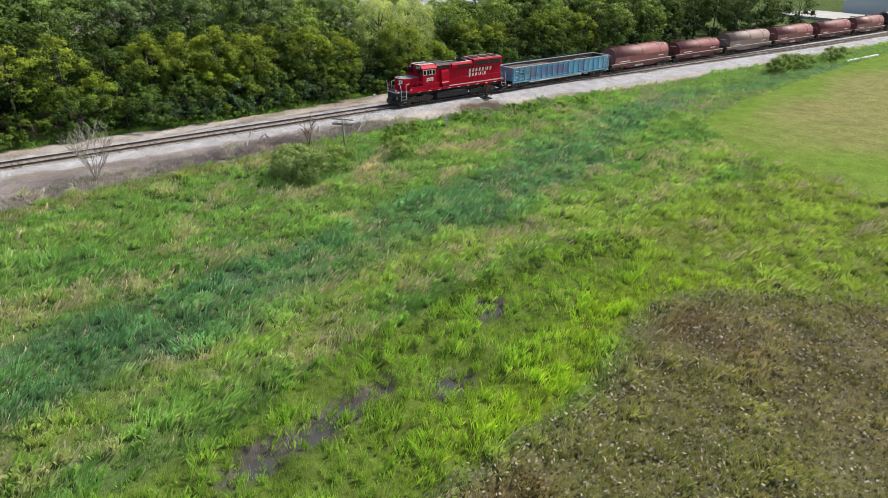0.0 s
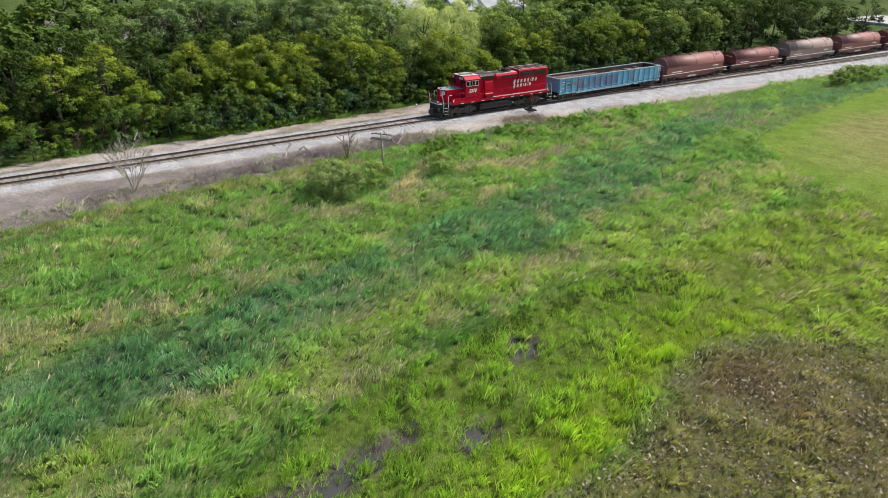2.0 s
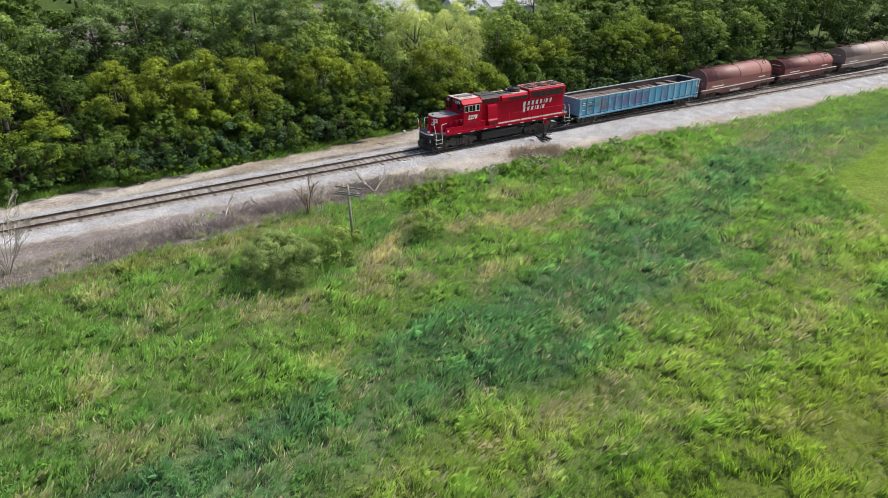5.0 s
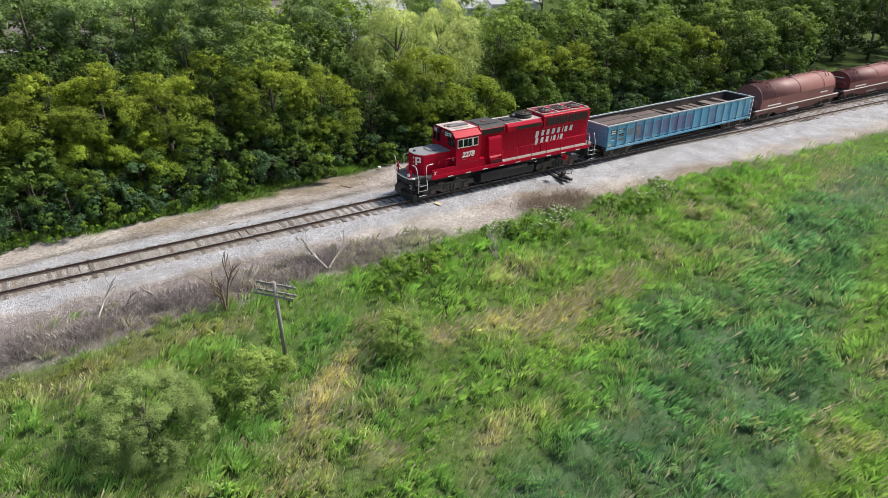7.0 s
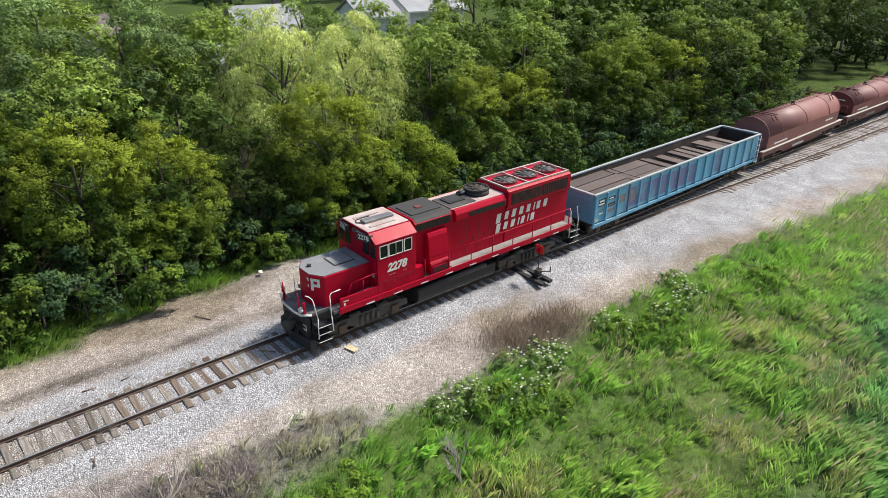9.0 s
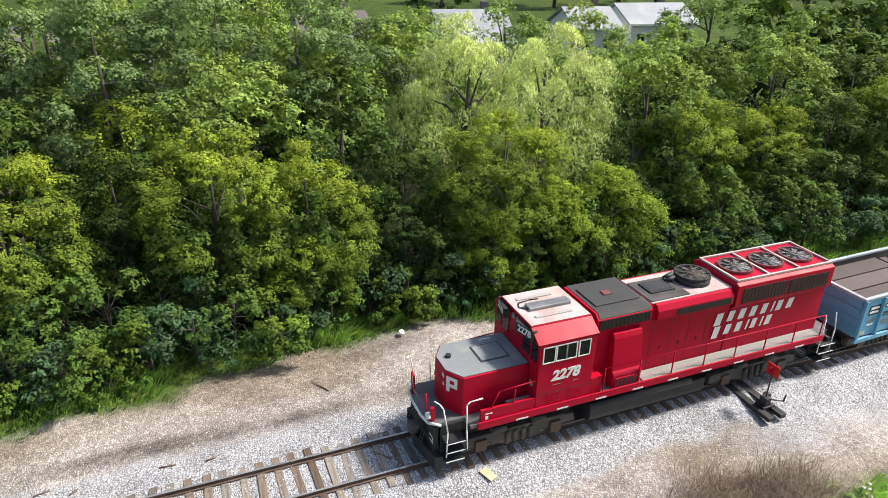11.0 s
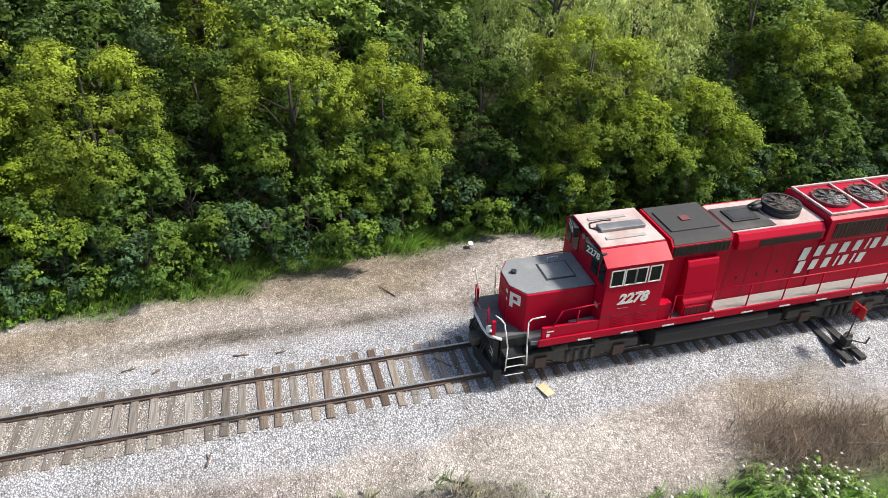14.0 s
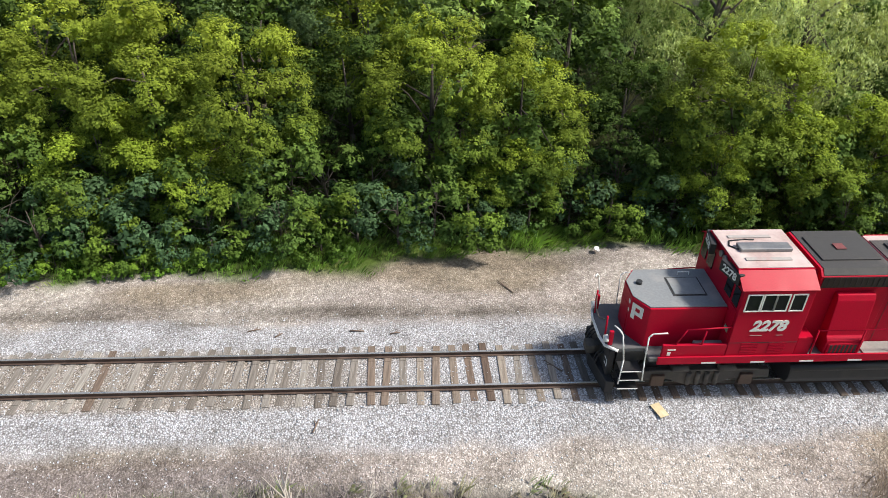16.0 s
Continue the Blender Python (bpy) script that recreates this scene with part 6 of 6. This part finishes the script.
# white-headed weeds along the gravel
def flowering_weed():
    o = tree_thing("flowering_weed", "leafy green weed with small white flower heads", 141, 0.9, 0.6, 0.05, 9, 12, 13, 0.052, (0.15, 0.250, 0.075), (0.27, 0.380, 0.12), 0.02, category="weed", limbs=4, bough_r=(0.18, 0.32), tuft_r=0.13)
    r = np.random.default_rng(142)
    for k in range(8):
        hub = np.array([r.normal(0, 0.34), r.normal(0, 0.34), r.uniform(0.85, 1.2)])
        ring = [hub + (math.cos(a) * q, math.sin(a) * q, -0.035) for a, q in zip(np.linspace(0, 5.6, 9), r.uniform(0.05, 0.1, 9))]
        v = np.array([hub, *ring, hub - (0, 0, 0.09)])
        f = np.array([(0, 1 + m, 1 + (m + 1) % 9) for m in range(9)] + [(10, 1 + (m + 1) % 9, 1 + m) for m in range(9)])
        head = new("flower_head", mesh_np("flower_head", v, f, np.tile([[0.74, 0.73, 0.64]], (11, 1)), STRAW))
        head.parent = o
        tagged(head, "small dull white flower head" if k == 0 else "")
    return o


weed = flowering_weed()
wr = random.Random(143)
for k in range(24):
    x = wr.uniform(2.8, 9.5) if k < 16 else wr.uniform(12.5, 20)
    plant(weed, x, float(gravel_near(x)) + wr.uniform(-2.0, -0.2), wr.uniform(0.5, 0.85), wr.uniform(0, 360), "white-headed weeds along the gravel")


# ---- dead wood ----
def branchy(bm, r, start, direction, length, radius, depth):
    end = start + direction * length
    tube(bm, start, end, radius, radius * 0.55, 6, False)
    if depth == 0:
        return
    for k in range(3 if depth > 1 else 4):
        f = r.uniform(0.35, 1.0)
        d = (direction + Vector((r.uniform(-0.8, 0.8), r.uniform(-0.8, 0.8), r.uniform(-0.15, 0.6)))).normalized()
        branchy(bm, r, start.lerp(end, f), d, length * r.uniform(0.45, 0.7), radius * 0.6, depth - 1)


def dead_tree(name, label, x, y, seed, length, radius, depth, wood, stems, spread=0.35):
    o = thing(name, label, "dead tree", at=(x, y, float(height(np.array([x]), np.array([y]))[0]) - 0.1))
    r = random.Random(seed)
    for k in range(stems):
        d = Vector((r.uniform(-spread, spread), r.uniform(-spread, spread), 1)).normalized()
        quick("stem", lambda bm: branchy(bm, r, Vector((0, 0, 0)), d, length * r.uniform(0.8, 1.1), radius, depth), wood, o)
    return o


dead_tree("dead_tree", "leafless pale grey tree beside the railway", -33.0, -6.6, 5, 2.9, 0.034, 4, DEADWOOD, 9, 0.42)
dead_tree("dead_snag", "bare brown forked snag at the gravel edge", -13.9, -7.4, 8, 1.65, 0.07, 2, SNAGWOOD, 3, 0.28)
dead_tree("dead_sapling", "thin grey leafless sapling in the weeds", 1.2, -10.0, 12, 1.5, 0.03, 3, DEADWOOD, 3)
dead_tree("dead_sapling", "thin brown leafless sapling in the weeds", -1.2, -10.6, 14, 1.2, 0.025, 2, SNAGWOOD, 2)
for x, y, turn, ln, seed in ((-7.8, -6.3, 35, 1.7, 3), (-7.9, -6.3, 107, 2.0, 4), (-19.6, -5.8, 60, 1.6, 6), (-18.8, -5.4, 20, 1.4, 9), (-16.4, -5.6, 120, 1.0, 10), (-12.0, -5.4, 30, 0.9, 11)):
    o = thing("fallen_branch", "fallen bleached branch in the dry brush", "branch", "fallen branches", at=(x, y, -0.28))
    rb = random.Random(seed)
    quick("wood", lambda bm: branchy(bm, rb, Vector((0, 0, 0)), Vector((math.cos(radians(turn)), math.sin(radians(turn)), 0.45)).normalized(), ln, 0.06, 2), DEADWOOD, o)
for x, y, turn, ln in ((-10.5, 2.35, 8, 0.45), (-7.0, 2.2, -12, 0.5), (-9.6, 2.0, 30, 0.3), (-5.7, 2.0, 0, 0.35), (-1.3, -4.3, -35, 1.0), (-7.9, -2.0, 70, 0.5), (-1.6, 4.6, 120, 0.9), (-0.6, 0.2, 130, 0.7)):
    o = tagged(quick("stick", lambda bm: (tube(bm, (-ln / 2, 0, 0.03), (ln / 2, 0.05, 0.05), 0.03, 0.018, 6), tube(bm, (0, 0.02, 0.04), (ln * 0.3, 0.16, 0.06), 0.018, 0.01, 5)), SNAGWOOD, None), "broken stick lying on the gravel", "stick", "sticks on the gravel")
    o.matrix_basis = pose(x, y, float(height(np.array([x]), np.array([y]))[0]), 0, 0, turn)


# ---- old telegraph pole ----
def telegraph_pole():
    o = thing("telegraph_pole", "short weathered wooden telegraph pole with three crossarms", "utility pole", at=(-12.7, -12.4, -0.95))
    quick("post", lambda bm: tube(bm, (0, 0, -0.2), (-0.12, 0.16, 3.95), 0.10, 0.08, 10), POLEWOOD, o)
    d = Vector((0.62, -0.78, 0)).normalized()
    e = Vector((-d.y, d.x, 0))
    for z, off, half in ((3.75, 0.12, 1.0), (3.36, 0.13, 1.0), (3.33, -0.13, 1.0)):
        c = Vector((-0.115, 0.155, z)) + e * off
        m = Matrix.Translation(c) @ Matrix.Rotation(math.atan2(d.y, d.x), 4, "Z")
        a = boxes("crossarm", [(-half, -0.035, -0.05, half, 0.035, 0.05)], POLEWOOD, o, "grey weathered crossarm", bevel=0.01)
        a.matrix_basis = m
        for k in (-0.85, -0.5, 0.5, 0.85):
            quick("insulator_pin", lambda bm: tube(bm, (k, 0, 0.06), (k, 0, 0.17), 0.022), POLEWOOD, a)
    return o


telegraph_pole()


# ---- grey dry brush along the ballast ----
def dry_brush():
    r = np.random.default_rng(91)
    n = 46000
    x = np.concatenate([r.uniform(-28, -4, n - 6000), r.normal(9.6, 1.25, 6000)])
    line = np.interp(x, [-28, -20, -14, -8, -4, 5, 14], [-6.3, -5.6, -5.1, -5.0, -5.2, -4.6, -5.6])
    y = line + r.normal(0, 0.62, n) - 0.3
    keep = r.random(n) < smooth(vnoise(x, y, 1.1, 92), 0.12, 0.6)
    x, y = x[keep], y[keep]
    n = len(x)
    h = r.uniform(0.25, 0.8, n) * (0.55 + 0.6 * vnoise(x, y, 1.4, 93)) * np.where(x > 5, 1.15, 1.0)
    p = np.stack([x, y, height(x, y) - 0.02], 1)
    lean = np.where(x > 5, 0.28, 0.55)
    d = np.stack([r.normal(0, 1, n) * lean, r.normal(0, 1, n) * lean, np.ones(n)], 1) * h[:, None]
    ang = r.uniform(0, math.pi, n)
    w = np.stack([np.cos(ang), np.sin(ang), np.zeros(n)], 1) * r.uniform(0.006, 0.013, n)[:, None]
    bend = np.stack([r.normal(0, 0.25, n), r.normal(0, 0.25, n), -0.05 * np.ones(n)], 1) * h[:, None]
    v = np.stack([p - w, p + d * 0.6 + w, p + d + bend, p + d * 0.6 - w], 1).reshape(-1, 3)
    i = np.arange(n) * 4
    c = np.array([[0.33, 0.29, 0.285]]) * r.uniform(0.5, 1.5, n)[:, None]
    c[x > 5] *= np.array([[1.02, 0.95, 0.76]])
    return mesh_np("dry_brush", v, np.stack([i, i + 1, i + 2, i + 3], 1), np.repeat(c, 4, 0), STRAW)


tagged(new("dry_brush", dry_brush()), "dead grey brush along the ballast", "brush", kind="stuff")



# ---- houses and buildings beyond the woods ----
def house(x, y, w, d, h, turn, wall, roof, label, rise=1.6):
    o = thing("house", label, "house", "houses beyond the woods", at=(x, y, float(height(np.array([x]), np.array([y]))[0])))
    o.rotation_euler = (0, 0, radians(turn))
    quick("wall", lambda bm: prism(bm, [(-d / 2, -0.2), (d / 2, -0.2), (d / 2, h), (0, h + rise * 0.96), (-d / 2, h)], "x", -w / 2, w / 2), wall, o, "horizontal-board siding")
    for s in (-1, 1):
        r = quick("roof", lambda bm: prism(bm, [(s * (d / 2 + 0.5), h - 0.22), (0, h + rise), (0, h + rise + 0.16), (s * (d / 2 + 0.5), h - 0.04)], "x", -w / 2 - 0.45, w / 2 + 0.45), roof, o)
    boxes("fascia", [(-w / 2 - 0.46, -d / 2 - 0.54, h - 0.26, w / 2 + 0.46, -d / 2 - 0.505, h - 0.03)], WHITE, o)
    n = max(2, int(w / 2.6))
    for k in range(n):
        xx = -w / 2 + (k + 0.5) * w / n
        win = boxes("window", [(xx - 0.6, -d / 2 - 0.05, 1.0, xx + 0.6, -d / 2 - 0.005, 2.2)], WHITE, o, "white framed window")
        boxes("pane", [(xx - 0.52, -d / 2 - 0.062, 1.08, xx - 0.03, -d / 2 - 0.052, 2.12), (xx + 0.03, -d / 2 - 0.062, 1.08, xx + 0.52, -d / 2 - 0.052, 2.12)], PANE, win)
        if h > 4.5:
            win = boxes("window", [(xx - 0.6, -d / 2 - 0.05, 3.7, xx + 0.6, -d / 2 - 0.005, 4.8)], WHITE, o)
            boxes("pane", [(xx - 0.52, -d / 2 - 0.062, 3.78, xx - 0.03, -d / 2 - 0.052, 4.72), (xx + 0.03, -d / 2 - 0.062, 3.78, xx + 0.52, -d / 2 - 0.052, 4.72)], PANE, win)
    boxes("siding_board", [(-w / 2 - 0.01, -d / 2 - 0.022, 0.2 + k * 0.25, w / 2 + 0.01, -d / 2 - 0.002, 0.215 + k * 0.25) for k in range(int((h - 0.3) / 0.25))], STEELGREY, o)
    boxes("chimney", [(w * 0.22, 0.6, h, w * 0.22 + 0.7, 1.3, h + rise + 0.8)], SHINGLE, o, bevel=0.03)
    return o


house(23.4, 47.5, 6.6, 7, 4.0, -8, SIDING, ROOFMETAL, "white house with a pale metal roof", 2.4)
house(18.0, 43.0, 3.6, 4, 2.8, -8, SIDINGTAN, ROOFMETAL, "small grey shed with a metal roof", 1.3)
house(42.4, 56.0, 5.5, 7, 3.4, -6, SIDING, ROOFMETAL, "low white house with a grey roof", 1.8)
house(53.0, 58.0, 9, 8, 3.4, -6, SIDING, ROOFMETAL, "white bungalow with a grey roof", 1.8)
house(11.5, 56.0, 7, 7, 3.4, 5, SIDINGTAN, SHINGLE, "brown house with a dark shingle roof", 1.8)
house(-9.5, 50.0, 7, 7, 3.2, 4, SIDING, SHINGLE, "white bungalow with a brown roof", 1.8)
house(-20.0, 48.0, 9, 8, 3.6, 4, SIDINGTAN, SHINGLE, "tan house with a brown shingle roof", 2.0)
house(-36.0, 58.0, 10, 8, 3.8, 4, SIDING, SHINGLE, "white house with a brown shingle roof", 2.0)
house(176.0, 19.0, 12, 16, 4.6, 0, SIDING, ROOFMETAL, "large pale metal-sided building beyond the train", 2.2)
tagged(boxes("driveway", [(146, 17, -0.3, 166, 34, 0.36)], painted("pale_concrete", (0.36, 0.35, 0.33), (0.44, 0.43, 0.41), 0.85, 0, 4, 0.3, 0.5), None), "pale concrete yard", "pavement", kind="structure")
stripe = tagged(boxes("field_edge_board", [(86.5, -12.75, -0.95, 98.5, -12.45, -0.60)], WHITE, None, bevel=0.03), "low white boards along the mown field", "barrier")


# ---- railway ties ----
def tie_mesh(length, seed, wood):
    bm = bmesh.new()
    r = random.Random(seed)
    h = length / 2
    box(bm, -0.115, -h, -0.16, 0.115, h, 0.012, 0.012)
    for v in bm.verts:
        v.co.z += r.uniform(-0.006, 0.004)
        v.co.x += r.uniform(-0.008, 0.008)
    for s in (-0.755, 0.755):
        box(bm, -0.09, s - 0.19, 0.002, 0.09, s + 0.19, 0.022)
    me = bpy.data.meshes.new("tie")
    bm.to_mesh(me)
    bm.free()
    me.materials.append(wood)
    return me


tie_kinds = [tie_mesh(2.6, s, TIE) for s in range(5)]
old_kinds = [tie_mesh(2.6, s + 9, OLDTIE) for s in range(5)]
tr = random.Random(77)


def lay_ties(owner, centre, x0, x1, gap):
    x = x0
    while x < x1:
        y0 = float(centre(x))
        o = new("tie", tr.choice(old_kinds if tr.random() < min(0.92, max(0.12, (-x - 3) / 9)) else tie_kinds))
        o.parent = owner
        o.matrix_basis = pose(x + tr.uniform(-0.03, 0.03), y0 + tr.uniform(-0.09, 0.09), tr.uniform(-0.035, 0.004), 0, 0, tr.uniform(-2.5, 2.5) + (180 if tr.random() < 0.5 else 0))
        x += gap


def far_ties(owner, centre, spans):
    bm = bmesh.new()
    for x0, x1 in spans:
        for x in np.arange(x0, x1, 0.52):
            y = float(centre(x))
            box(bm, x - 0.115, y - 1.3, -0.16, x + 0.115, y + 1.3, 0.012)
    o = part("ties_far_along", bm, painted("old_tie_wood", (0.15, 0.12, 0.10), (0.24, 0.20, 0.17), 0.9, 0, 5, 0.9, 0.5, 0.3), owner)
    tagged(o, "weathered ties far along the track", kind="stuff")


lay_ties(track_main, y_main, -60, 42, 0.52)
lay_ties(track_side, y_side, 32, 78, 0.52)
far_ties(track_main, y_main, ((-160, -60.2), (42.3, 170)))
far_ties(track_side, y_side, ((78.3, 170),))
